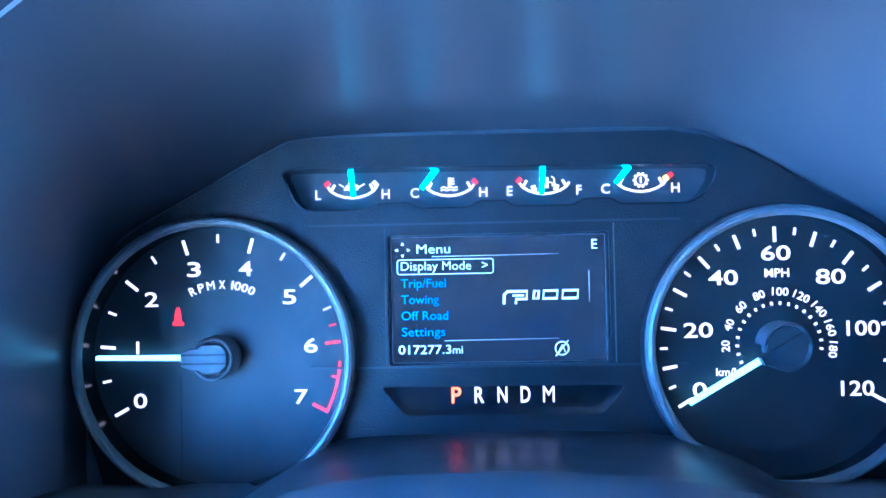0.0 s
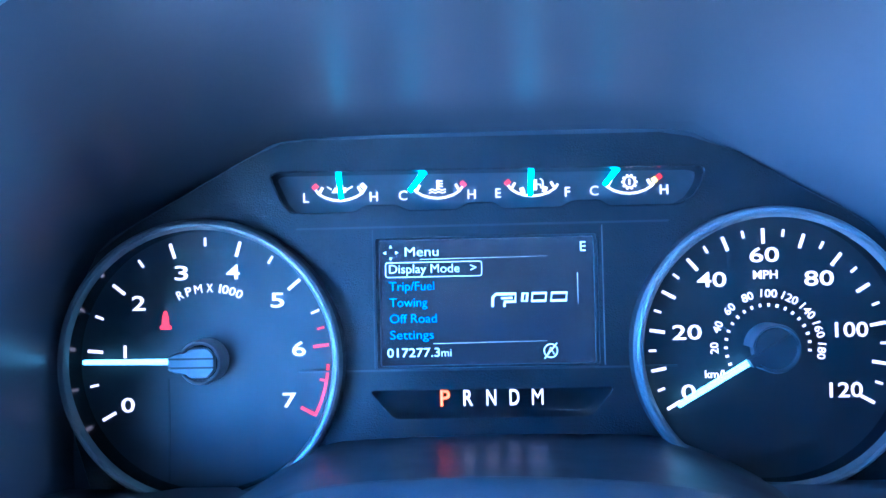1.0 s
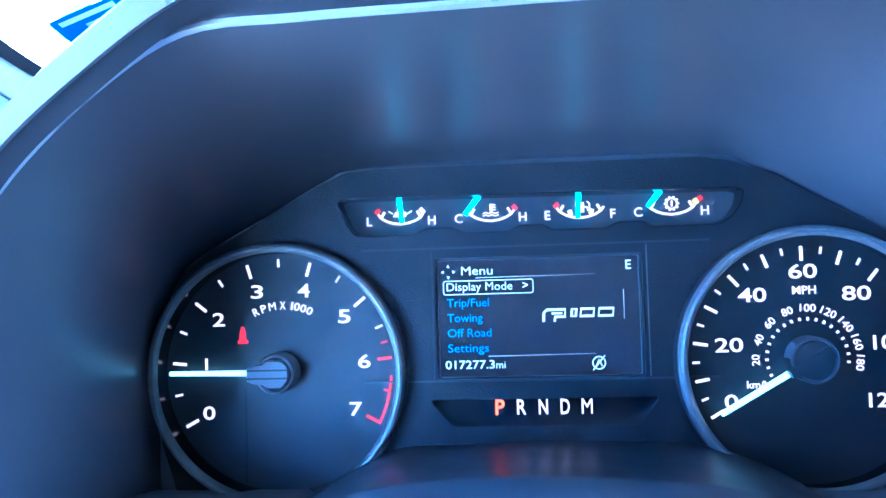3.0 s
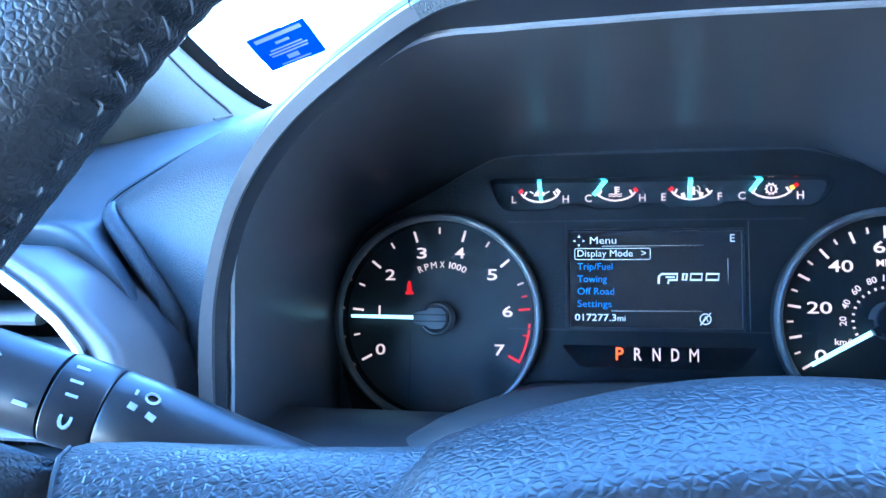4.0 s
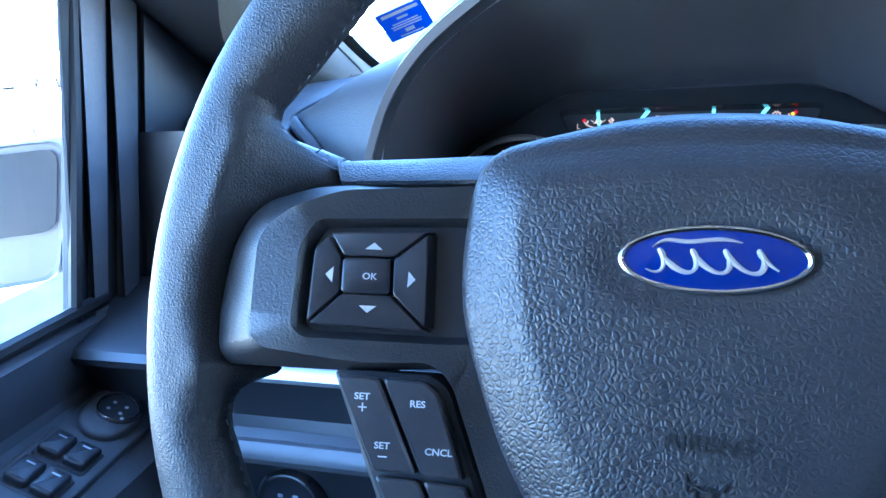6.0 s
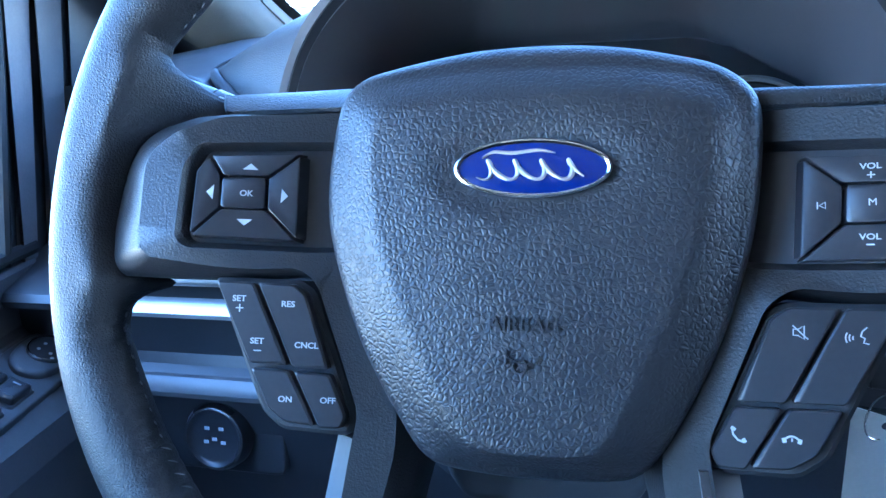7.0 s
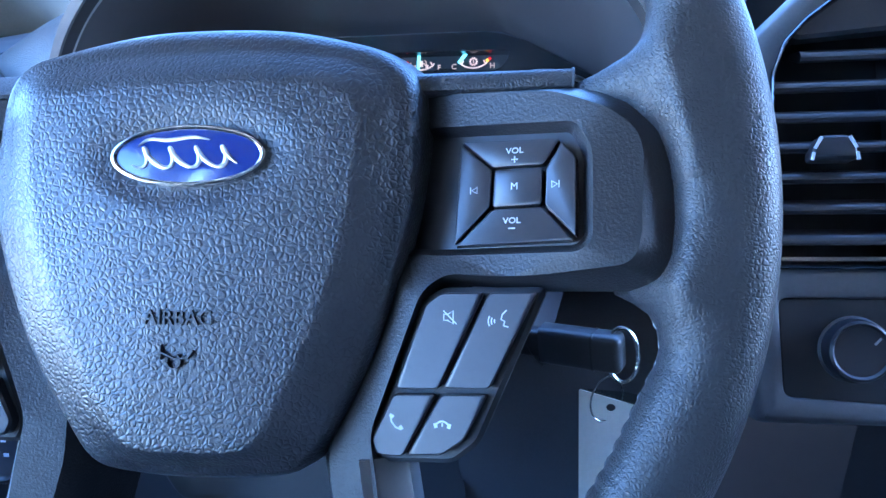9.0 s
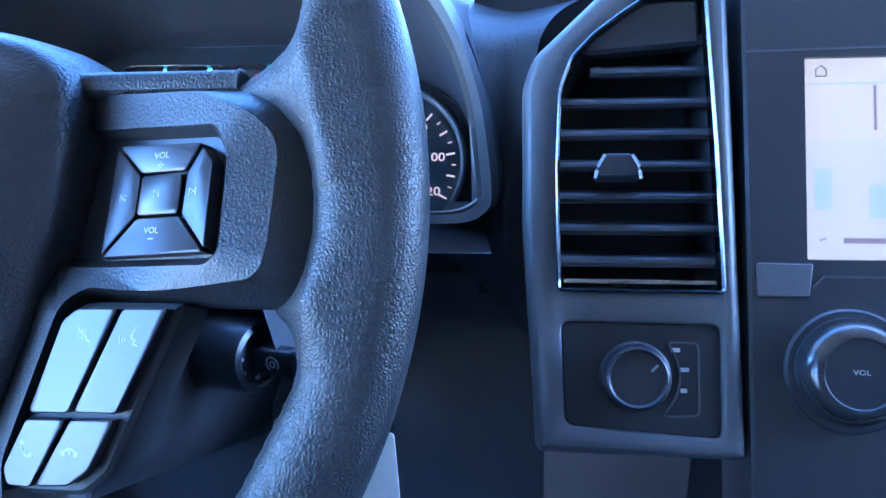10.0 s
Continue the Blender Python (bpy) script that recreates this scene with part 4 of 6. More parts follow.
    if side > 0:
        buttons = {k: [(x, y - 1.0) for x, y in q] for k, q in buttons.items()}
        c = [(x, y - 1.0) for x, y in c]
    for k, poly in buttons.items():
        bm = bmesh.new()
        padkey(bm, mir(shrink(poly, kx, ky)), mir(poly), 0.9, -6, 1.2, 0.45)
        b = part("button", bm, BUTTON, panel, "black trapezoid pad button")
        symbol(b, k, side, mp)
    bm = bmesh.new()
    c = shrink(c, 0.9, 0.95)
    padkey(bm, mir(c), mir(shrink(c, 1.04, 1.04)), 1.4, -6, 2.0, 0.5)
    b = part("button", bm, BUTTON, panel, "black rectangular centre button")
    u, v = (115.4, 0.4) if side > 0 else (-108.6, 3.2)
    text("button_word", "M" if side > 0 else "OK", 2.4, u, v, 2.08, PRINT, b, bold=0.05)
    # slanted switch bank
    low = [("top_out", [(-121.6, -31.6), (-104.6, -31.9), (-88.2, -63.6), (-104.6, -63.4)]), ("top_in", [(-102.6, -31.9), (-87, -32.2), (-81.5, -36), (-70.6, -64.2), (-86.2, -63.9)]),
           ("low_out", [(-104.0, -65.2), (-87.4, -65.6), (-75.4, -85.8), (-88, -85.2), (-95.6, -80.2)]), ("low_in", [(-85.4, -65.6), (-70.0, -66.0), (-62.4, -81), (-64.4, -86), (-73.6, -86.4)])]
    bm = bmesh.new()
    bank = [(-125.4, -29.8), (-86, -30.4), (-79.4, -34.6), (-59.8, -82), (-62.4, -89.2), (-91.4, -88.8), (-100.8, -82)]
    near = (lambda q: [(x - 3.4 + 0.05 * (x - 75), y) for x, y in q]) if side > 0 else (lambda q: q)
    slab(bm, rounded(near(mir(bank)), 3, 3), -22, -3.4, 1.6)
    body = part("switch_bank", bm, DARK, wheel, "black slanted switch bank")
    words = {"top_out": None, "top_in": None, "low_out": "ON", "low_in": "OFF"}
    for k, poly in low:
        bm = bmesh.new()
        keycap(bm, near(mir(poly)), 1.6, -7, 1.0, 0.8 if side < 0 else 0.5)
        b = part("button", bm, BUTTON, body, "black slanted switch")
        bank_print(b, k, side, mp)
    lean(panel)
    lean(body)


def symbol(b, k, side, mp):
    w = 1.28
    if side < 0:
        u, v = {"up": (-108.4, 14.2), "down": (-108.6, -8.2), "left": (-122.3, 3.4), "right": (-94.9, 2.9)}[k]
        d = {"up": (0, 1), "down": (0, -1), "left": (-1, 0), "right": (1, 0)}[k]
        bm = bmesh.new()
        e = (-d[1], d[0])
        slab(bm, [(u + d[0] * 1.4, v + d[1] * 1.4), (u - d[0] * 1.1 + e[0] * 2.9, v - d[1] * 1.1 + e[1] * 2.9), (u - d[0] * 1.1 - e[0] * 2.9, v - d[1] * 1.1 - e[1] * 2.9)], w - 0.3, w)
        part("button_symbol", bm, PRINT, b, smooth=False)
        return
    if k in ("up", "down"):
        u, v = (115.4, 12.6) if k == "up" else (114.6, -10.9)
        text("button_word", "VOL", 2.0, u, v, w, PRINT, b, wide=1.1, bold=0.04)
        bm = bmesh.new()
        y = v - 2.9 if k == "up" else v - 2.5
        bar(bm, (u - 1.1, y), (u + 1.1, y), 0.4, w - 0.3, w)
        if k == "up":
            bar(bm, (u, y - 1.1), (u, y + 1.1), 0.4, w - 0.3, w)
        part("button_symbol", bm, PRINT, b, smooth=False)
    else:
        s = 1 if k == "left" else -1
        u, v = (128.6, 0.4) if k == "left" else (101.6, 0.0)
        bm = bmesh.new()
        stroke(bm, [(u - s * 1.0, v + 1.1), (u + s * 0.8, v), (u - s * 1.0, v - 1.1)], 0.34, w - 0.3, w, True)
        bar(bm, (u + s * 1.3, v - 1.2), (u + s * 1.3, v + 1.2), 0.34, w - 0.3, w)
        part("button_symbol", bm, PRINT, b, smooth=False)


def bank_print(b, k, side, mp):
    w = 1.06
    if side < 0:
        spots = {"top_out": [("SET", -107.6, -38.4), ("SET", -99.8, -54.6)], "top_in": [("RES", -88.4, -40.0), ("CNCL", -80.6, -55.6)], "low_out": [("ON", -87.8, -76.4)], "low_in": [("OFF", -71.4, -76.2)]}[k]
        for body, u, v in spots:
            text("button_word", body, 2.3, u, v, w, PRINT, b, wide=1.08, bold=0.05)
        if k == "top_out":
            bm = bmesh.new()
            bar(bm, (-108.8, -42.0), (-105.8, -42.0), 0.45, w - 0.3, w)
            bar(bm, (-107.3, -43.5), (-107.3, -40.5), 0.45, w - 0.3, w)
            bar(bm, (-101.0, -58.2), (-98.0, -58.2), 0.45, w - 0.3, w)
            part("button_symbol", bm, PRINT, b, smooth=False)
        return
    bm = bmesh.new()
    if k == "top_in":
        u, v = 94.4, -42.6
        stroke(bm, [(u - 2.2, v - 1), (u - 2.2, v + 1), (u - 0.8, v + 1), (u + 1, v + 2.2), (u + 1, v - 2.2), (u - 0.8, v - 1)], 0.4, w - 0.3, w, True)
        bar(bm, (u - 2.4, v + 2.2), (u + 2.2, v - 2.2), 0.4, w - 0.3, w)
    elif k == "top_out":
        u, v = 111, -43
        for r in (1.2, 2.2, 3.2):
            stroke(bm, arc(u - 0.6, v - 0.6, r, 150, 210, 6), 0.4, w - 0.3, w)
        stroke(bm, [(u + 2.2, v + 3), (u + 0.8, v + 1.6), (u + 0.4, v), (u + 1.6, v - 0.6), (u + 1.2, v - 2), (u + 2.8, v - 2.4)], 0.4, w - 0.3, w)
    elif k == "low_in":
        u, v = 75.6, -78
        stroke(bm, [(u - 1.7, v + 2.2), (u - 1.3, v + 0.2), (u + 0.2, v - 1.5), (u + 2, v - 2.0)], 0.6, w - 0.3, w)
        bar(bm, (u - 2.0, v + 2.6), (u - 0.6, v + 1.8), 1.1, w - 0.3, w + 0.01)
        bar(bm, (u + 2.5, v - 2.1), (u + 1.7, v - 0.9), 1.1, w - 0.3, w + 0.01)
    else:
        u, v = 92, -77.4
        stroke(bm, arc(u, v - 1.6, 2.4, 30, 150, 8), 0.6, w - 0.3, w)
        for e in (-1, 1):
            bar(bm, (u + e * 2.5, v + 0.1), (u + e * 2.1, v - 1.4), 1.2, w - 0.3, w + 0.01)
        bar(bm, (u, v + 0.2), (u, v - 0.9), 0.5, w - 0.3, w)
    part("button_symbol", bm, PRINT, b, smooth=False)


def lower_spokes():
    """Satin outer facets of the two legs that run down to the rim."""
    for s in (-1, 1):
        c = 0 if s < 0 else 4
        rows = []
        for v, ridge, outer, w in ((-91, 59.5, 73.5, -5), (-117, 63.5, 78, -5), (-135, 68, 84, -5), (-165, 76, 93, -6), (-192, 84, 101, -8)):
            rows.append([(c + s * (ridge - 1), v, w - 14), (c + s * ridge, v, w - 0.4), (c + s * (ridge + 1), v, w - 1), (c + s * (outer - 1), v, w - 12.4), (c + s * outer, v, w - 14), (c + s * outer, v, w - 30)])
        rows.insert(0, [(x, v + 0.2, w - 10) for x, v, w in rows[0]])
        bm = bmesh.new()
        loft(bm, rows, closed=False)
        part("outer_facet", bm, FACET, wheel, "satin grey facet beside the lower spoke", sharp=24)
    bm = bmesh.new()
    slab(bm, rounded([(-44, -70), (-40, -112), (-30, -124), (38, -124), (48, -112), (54, -70)], 6), -78, -62, 4, 3)
    part("hub_back_cover", bm, DARK, wheel)


rim()
airbag()
emblem()
spoke(-1, "textured black spoke panel with a chamfered edge")
spoke(1, "textured black spoke panel with a chamfered edge")
lower_spokes()


# ---- dashboard ----
HOOD = tilted(0, 0.172, 1.5, 9)
dash = thing("dashboard", Matrix(), "dark grey grained vinyl dashboard with a hooded instrument opening", "dashboard")


def at(m, u, v, w=0.0):
    """A place in metres from millimetres in a local frame."""
    return tuple(m @ Vector((u * MM, v * MM, w * MM)))


def arch(left, about=-1.0, n=5):
    """A smooth open arch: the left half, from the foot to the crown, and its mirror image."""
    # the far foot turns in under the dials with a rounded corner
    full = list(left) + [(2 * about - u, v) for u, v in left[::-1][1:-2]]
    u, v = full[-1]
    full += [(u + 2.5, -84), (u - 1, -94 + (204 - abs(u)) * 0.4), (u - 12, -100 + (204 - abs(u)) * 0.5), (u - 34, -101 + (204 - abs(u)) * 0.5)]
    return [tuple(p) for p in spline(full, n)]


OUT = arch([(-207, -106), (-207.5, -94), (-204.5, -56), (-200, -30), (-190, 0), (-176, 25.5), (-157, 46), (-131, 65), (-103, 81.5), (-80, 88.0), (-40, 91), (-1, 92)])
RING1 = arch([(-200.5, -106), (-201, -94), (-198, -56), (-194.2, -30), (-184.2, -0.5), (-170.5, 22), (-152, 41.5), (-126.5, 59.8), (-100, 75.4), (-78.5, 81.4), (-40, 84), (-1, 85)])
RING2 = arch([(-198, -110), (-200, -100), (-197.6, -74), (-195, -45), (-191, -15), (-178, 12.5), (-159, 34.5), (-131, 56.5), (-103, 71), (-70, 73.0), (-35, 73.6), (-1, 74)])
RING3 = arch([(-195.5, -110), (-197.5, -100), (-195.2, -74), (-192.5, -45), (-188.6, -16), (-175.8, 11), (-157.4, 32.6), (-129.6, 54.2), (-102, 68.6), (-70, 70.6), (-35, 71.2), (-1, 71.6)])
TUN = arch([(-188, -110), (-189, -80), (-189.5, -55), (-189.5, -30), (-189.5, -6), (-187.5, 20), (-176, 43.5), (-161, 54.5), (-130, 71.5), (-105, 85), (-84, 91), (-4, 92)], -4.0)


def hood():
    def skin(name, rows, mat, label=""):
        bm = bmesh.new()
        loft(bm, rows, closed=False)
        return part(name, bm, mat, dash, label, unit=1, sharp=50)
    H = lambda path, w: [at(HOOD, u, v, w) for u, v in path]
    rows = [H([(u * 1.012 + 0.02, v + (3 if v > 0 else 0)) for u, v in OUT], -12), H(OUT, -2.5), H([(u * 0.996, v - 0.8) for u, v in OUT], 0), H(RING1, -1.5), H(RING1, -5)]
    for name, a, b, mat, label in (("hood_trim", 0, 41, HOODTRIM, "satin grey trim beside the hood's mouth"), ("hood_brow", 40, 71, PAD, "grained vinyl brow over the hood's mouth"), ("hood_trim", 70, len(OUT), HOODTRIM, "satin grey trim beside the hood's mouth")):
        skin(name, [r[a:b] for r in rows], mat, label)
    skin("hood_lip", [H(RING1, -4), H([(u * 0.985, v - 4) for u, v in RING1], -8), H(RING2, -14)], LIP, "black inner lip")
    skin("hood_line", [H(RING2, -13.6), H([((a[0] + b[0]) / 2, (a[1] + b[1]) / 2) for a, b in zip(RING2, RING3)], -13.0), H(RING3, -14.2)], SILVER, "thin silver line")
    mouth, back = H(RING3, -14), [at(CLUSTER, u, v, -3) for u, v in TUN]
    rows = []
    for k in range(9):
        f = k / 8
        rows.append([tuple(Vector(a).lerp(Vector(b), f) + Vector((0, 0, 0.006 * math.sin(math.pi * f)))) for a, b in zip(mouth, back)])
    rows.append([at(CLUSTER, MID + (u - MID) * 0.96, v * 0.95, -3.5) for u, v in TUN])
    skin("hood_lining", rows, TUNNEL, "smooth black inside of the hood")
    skin("hood_floor", [[at(CLUSTER, u, -62, 1) for u in (-190, -100, 0, 100, 182)], [at(HOOD, u, -104, -60) for u in (-196, -100, 0, 100, 192)], [at(HOOD, u, -108, -12) for u in (-202, -100, 0, 100, 200)], [at(HOOD, u, -118, -1) for u in (-206, -100, 0, 100, 204)]], TUNNEL)
    # grained outer hood that runs forward into the dash top
    rows = []
    for k, (grow, lift, fwd) in enumerate(((1.012, 3, 0.002), (1.02, 6, 0.012), (1.03, 8, 0.04), (1.06, 8, 0.09), (1.10, 4, 0.16), (1.2, -6, 0.26))):
        row = []
        for u, v in OUT:
            p = Vector(at(HOOD, u * grow, v + (lift if v > 20 else lift * max(0, (v + 40) / 60)), -10))
            row.append((p.x, p.y + fwd, p.z - (0.25 * fwd if k > 2 else 0)))
        rows.append(row)
    skin("hood_cover", rows, PAD, "grained vinyl cover over the hood")
    # seam across the cover at each upper corner
    for s in (-1, 1):
        bm = bmesh.new()
        tube(bm, [at(HOOD, s * 102 - 1, 79, -0.5), at(HOOD, s * 103 - 1, 83, 0.0), at(HOOD, s * 105 - 1, 87, -11), at(HOOD, s * 106 - 1, 90, -40)], 0.0005, 6)
        part("hood_seam", bm, DARK, dash, unit=1)


def lens():
    """Clear cover in front of the dials."""
    bm = bmesh.new()
    rows = []
    for k in range(7):
        f = k / 6
        half = 84 + (185 - 84) * min(1, f * 1.9) ** 0.75
        v, w = 89 - 152 * f, 26 - 12 * f
        rows.append([at(CLUSTER, MID + half * s / 4, v, w) for s in range(-4, 5)])
    loft(bm, rows, closed=False)
    ob = part("lens", bm, LENS, cluster, "clear plastic lens", unit=1, facing=(0, -1, 0.3))
    ob.matrix_parent_inverse = CLUSTER.inverted()
    ob.visible_shadow = False


def column():
    """Ledge under the dials and the shroud round the steering column."""
    back = [(-150, -95), (-137, -82), (-114, -66), (-90, -51), (-74, -43.5), (-52, -41.5), (0, -40.3), (45, -40.6), (70, -42.6), (84, -47), (104, -56), (128, -72), (142, -95)]
    front = [(-150, -84), (-137, -70), (-114, -55), (-100, -47.5), (-72, -37.5), (-45, -33.4), (-4, -32.2), (36, -34), (62, -37.4), (92, -44.5), (106, -51), (129, -64), (142, -80)]
    deep = [(-130, -150), (-122, -140), (-104, -100), (-90, -70), (-68, -52), (-42, -46), (-4, -43), (36, -45), (60, -52), (82, -70), (98, -100), (114, -140), (122, -150)]
    col = thing("column_shroud", Matrix(), "black plastic shroud round the steering column", "column shroud")
    # glossy apron between the dials and the shroud's rounded edge
    low = [(u, v - 2.6) for u, v in front]
    bm = bmesh.new()
    loft(bm, [[at(CLUSTER, *p, w) for p in spline(path, 4)] for path, w in ((back, 2), (back, 8), ([(a[0] * 0.5 + b[0] * 0.5, a[1] * 0.42 + b[1] * 0.58) for a, b in zip(back, low)], 50), (low, 96))], closed=False)
    part("apron", bm, APRON, col, "glossy dark apron under the dials", unit=1, sharp=60)
    mix = lambda f, drop=0.0: [(a[0] * (1 - f) + b[0] * f, a[1] * (1 - f) + b[1] * f - drop) for a, b in zip(front, deep)]
    bm = bmesh.new()
    loft(bm, [[at(CLUSTER, *p, w) for p in spline(path, 4)] for path, w in ((low, 86), (mix(0, 1.6), 90), (mix(0, 0.5), 91.6), (mix(0), 94), (mix(0, 0.4), 97), (mix(0.06), 102), (mix(0.2), 110), (mix(0.45), 125), (mix(0.75), 150), (mix(1), 210))], closed=False)
    part("upper_shroud", bm, SHROUD, col, unit=1, sharp=60)
    # lower shroud and column towards the hub
    bm = bmesh.new()
    o = rounded([(-62, 6), (62, 6), (70, -30), (62, -92), (40, -120), (-40, -120), (-62, -92), (-70, -30)], 16, 5)
    loft(bm, [[at(WHEEL, x, y, w) for x, y in o] for w in (-72, -90, -200, -330)], cap0=True)
    part("lower_shroud", bm, DARK, col, unit=1)


hood()
lens()
column()


def dash_left():
    """Pad, crease and end piece between the hood and the door."""
    # top strip under the windscreen and the grained pad below its seam
    def skin(name, rows, mat, label=""):
        bm = bmesh.new()
        n = 6
        rows = [spline(r, n) for r in rows]
        cols = [spline([r[i] for r in rows], n) for i in range(len(rows[0]))]
        loft(bm, cols, closed=False)
        return part(name, bm, mat, dash, label, unit=1, sharp=60)
    skin("dash_top", [[(-0.424, 0.33, 1.455), (-0.41, 0.275, 1.472), (-0.335, 0.228, 1.486), (-0.282, 0.236, 1.4905), (-0.282, 0.262, 1.4945), (-0.283, 0.304, 1.4975), (-0.280, 0.367, 1.502), (-0.273, 0.42, 1.5035)],
                      [(-0.424, 0.35, 1.475), (-0.43, 0.31, 1.488), (-0.36, 0.285, 1.497), (-0.33, 0.295, 1.501), (-0.318, 0.31, 1.502), (-0.308, 0.335, 1.504), (-0.295, 0.375, 1.505), (-0.27, 0.45, 1.506)],
                      [(-0.424, 0.36, 1.48), (-0.412, 0.36, 1.488), (-0.40, 0.38, 1.495), (-0.37, 0.40, 1.499), (-0.35, 0.42, 1.502), (-0.33, 0.44, 1.504), (-0.29, 0.48, 1.502), (-0.24, 0.55, 1.49)],
                      [(-0.424, 0.66, 1.46), (-0.412, 0.66, 1.465), (-0.40, 0.66, 1.468), (-0.37, 0.66, 1.47), (-0.33, 0.66, 1.47), (-0.28, 0.66, 1.47), (-0.20, 0.66, 1.475), (-0.10, 0.68, 1.475)]], SMOOTHPAD, "smooth top of the dash under the windscreen")
    edge = [(-0.272, 0.415, 1.5045), (-0.279, 0.367, 1.503), (-0.282, 0.304, 1.4985), (-0.281, 0.262, 1.4955), (-0.281, 0.236, 1.4915), (-0.275, 0.222, 1.487), (-0.256, 0.207, 1.474), (-0.234, 0.197, 1.450), (-0.230, 0.193, 1.430), (-0.230, 0.190, 1.41), (-0.230, 0.189, 1.34)]
    side = [(-0.17, 0.40, 1.542), (-0.172, 0.36, 1.545), (-0.176, 0.30, 1.545), (-0.178, 0.25, 1.54), (-0.180, 0.215, 1.53), (-0.184, 0.195, 1.515), (-0.192, 0.182, 1.485), (-0.199, 0.178, 1.455), (-0.202, 0.176, 1.43), (-0.204, 0.175, 1.41), (-0.205, 0.174, 1.34)]
    rows = [edge]
    for f, puff in ((0.08, 0.001), (0.22, 0.0025), (0.5, 0.003), (0.8, 0.001)):
        rows.append([tuple(Vector(a).lerp(Vector(b), f) + Vector((0, -puff * 0.6, puff))) for a, b in zip(edge, side)])
    rows.append(side)
    # the rolled edge turns under
    rows.insert(0, [(x - 0.002, y + 0.004, z - 0.004) for x, y, z in edge])
    rows.insert(0, [(x + 0.004, y + 0.03, z - 0.010) for x, y, z in edge])
    skin("dash_pad", rows, PAD, "grained vinyl pad with a soft rolled edge")
    # dark seam along the top, and the rolled bead that takes over down the side
    bm = bmesh.new()
    tube(bm, [tuple(p) for p in spline([(x - 0.0015, y - 0.001, z + 0.0018) for x, y, z in edge[:6]], 6)], 0.0011, 6)
    part("dash_seam", bm, BLACK, dash, unit=1)
    bead = [Vector(a).lerp(Vector(b), f) + Vector((0, -0.004, 0.001)) for a, b, f in zip(edge[4:], side[4:], (0.03, 0.05, 0.09, 0.12, 0.14, 0.15, 0.15))]
    bm = bmesh.new()
    n = len(spline([tuple(p) for p in bead], 8))
    tube(bm, [tuple(p) for p in spline([tuple(p) for p in bead], 8)], [float(np.interp(k / (n - 1), [0, 0.15, 0.35, 1], [0.001, 0.004, 0.0052, 0.0052])) for k in range(n)], 14)
    part("rolled_edge", bm, PAD, dash, "rolled edge of the grained pad", unit=1)
    skin("recess_wall", [[(x, 0.228 if x < -0.3 else 0.235, 1.487) for x in (-0.424, -0.40, -0.32, -0.26, -0.22)], [(x, 0.218, 1.42) for x in (-0.424, -0.40, -0.32, -0.26, -0.22)], [(x, 0.205, 1.34) for x in (-0.424, -0.40, -0.32, -0.26, -0.22)]], SMOOTH)
    # shelf that runs from the top down round the vent's pod
    back = [(-0.45, 0.31, 1.45), (-0.40, 0.272, 1.47), (-0.335, 0.228, 1.487), (-0.283, 0.232, 1.493), (-0.272, 0.226, 1.484), (-0.250, 0.211, 1.468), (-0.236, 0.203, 1.448), (-0.232, 0.20, 1.43), (-0.231, 0.20, 1.36)]
    fore = [(-0.43, 0.30, 1.44), (-0.385, 0.25, 1.465), (-0.335, 0.196, 1.488), (-0.282, 0.189, 1.4955), (-0.258, 0.184, 1.4835), (-0.241, 0.177, 1.464), (-0.234, 0.170, 1.445), (-0.2325, 0.166, 1.425), (-0.232, 0.16, 1.36)]
    skin("vent_shelf", [back, [tuple(Vector(a).lerp(Vector(b), 0.5) + Vector((-0.003, 0.003, -0.004))) for a, b in zip(back, fore)], fore, [(x - 0.02, y + 0.004, z - 0.012) for x, y, z in fore]], SMOOTHPAD)
    # the same pad between the hood and the centre stack
    skin("dash_pad", [[(0.17, 0.40, 1.53), (0.174, 0.30, 1.53), (0.178, 0.23, 1.522), (0.188, 0.195, 1.505), (0.196, 0.182, 1.475), (0.200, 0.176, 1.44), (0.200, 0.175, 1.385), (0.17, 0.20, 1.37)],
                      [(0.23, 0.40, 1.520), (0.222, 0.30, 1.518), (0.215, 0.235, 1.512), (0.211, 0.205, 1.503), (0.210, 0.192, 1.487), (0.210, 0.188, 1.45), (0.210, 0.19, 1.385), (0.21, 0.20, 1.33)],
                      [(0.34, 0.40, 1.525), (0.30, 0.30, 1.524), (0.262, 0.232, 1.520), (0.238, 0.207, 1.509), (0.228, 0.193, 1.488), (0.226, 0.18, 1.44), (0.226, 0.17, 1.385), (0.235, 0.17, 1.31)]], PAD, "grained vinyl pad beside the hood")


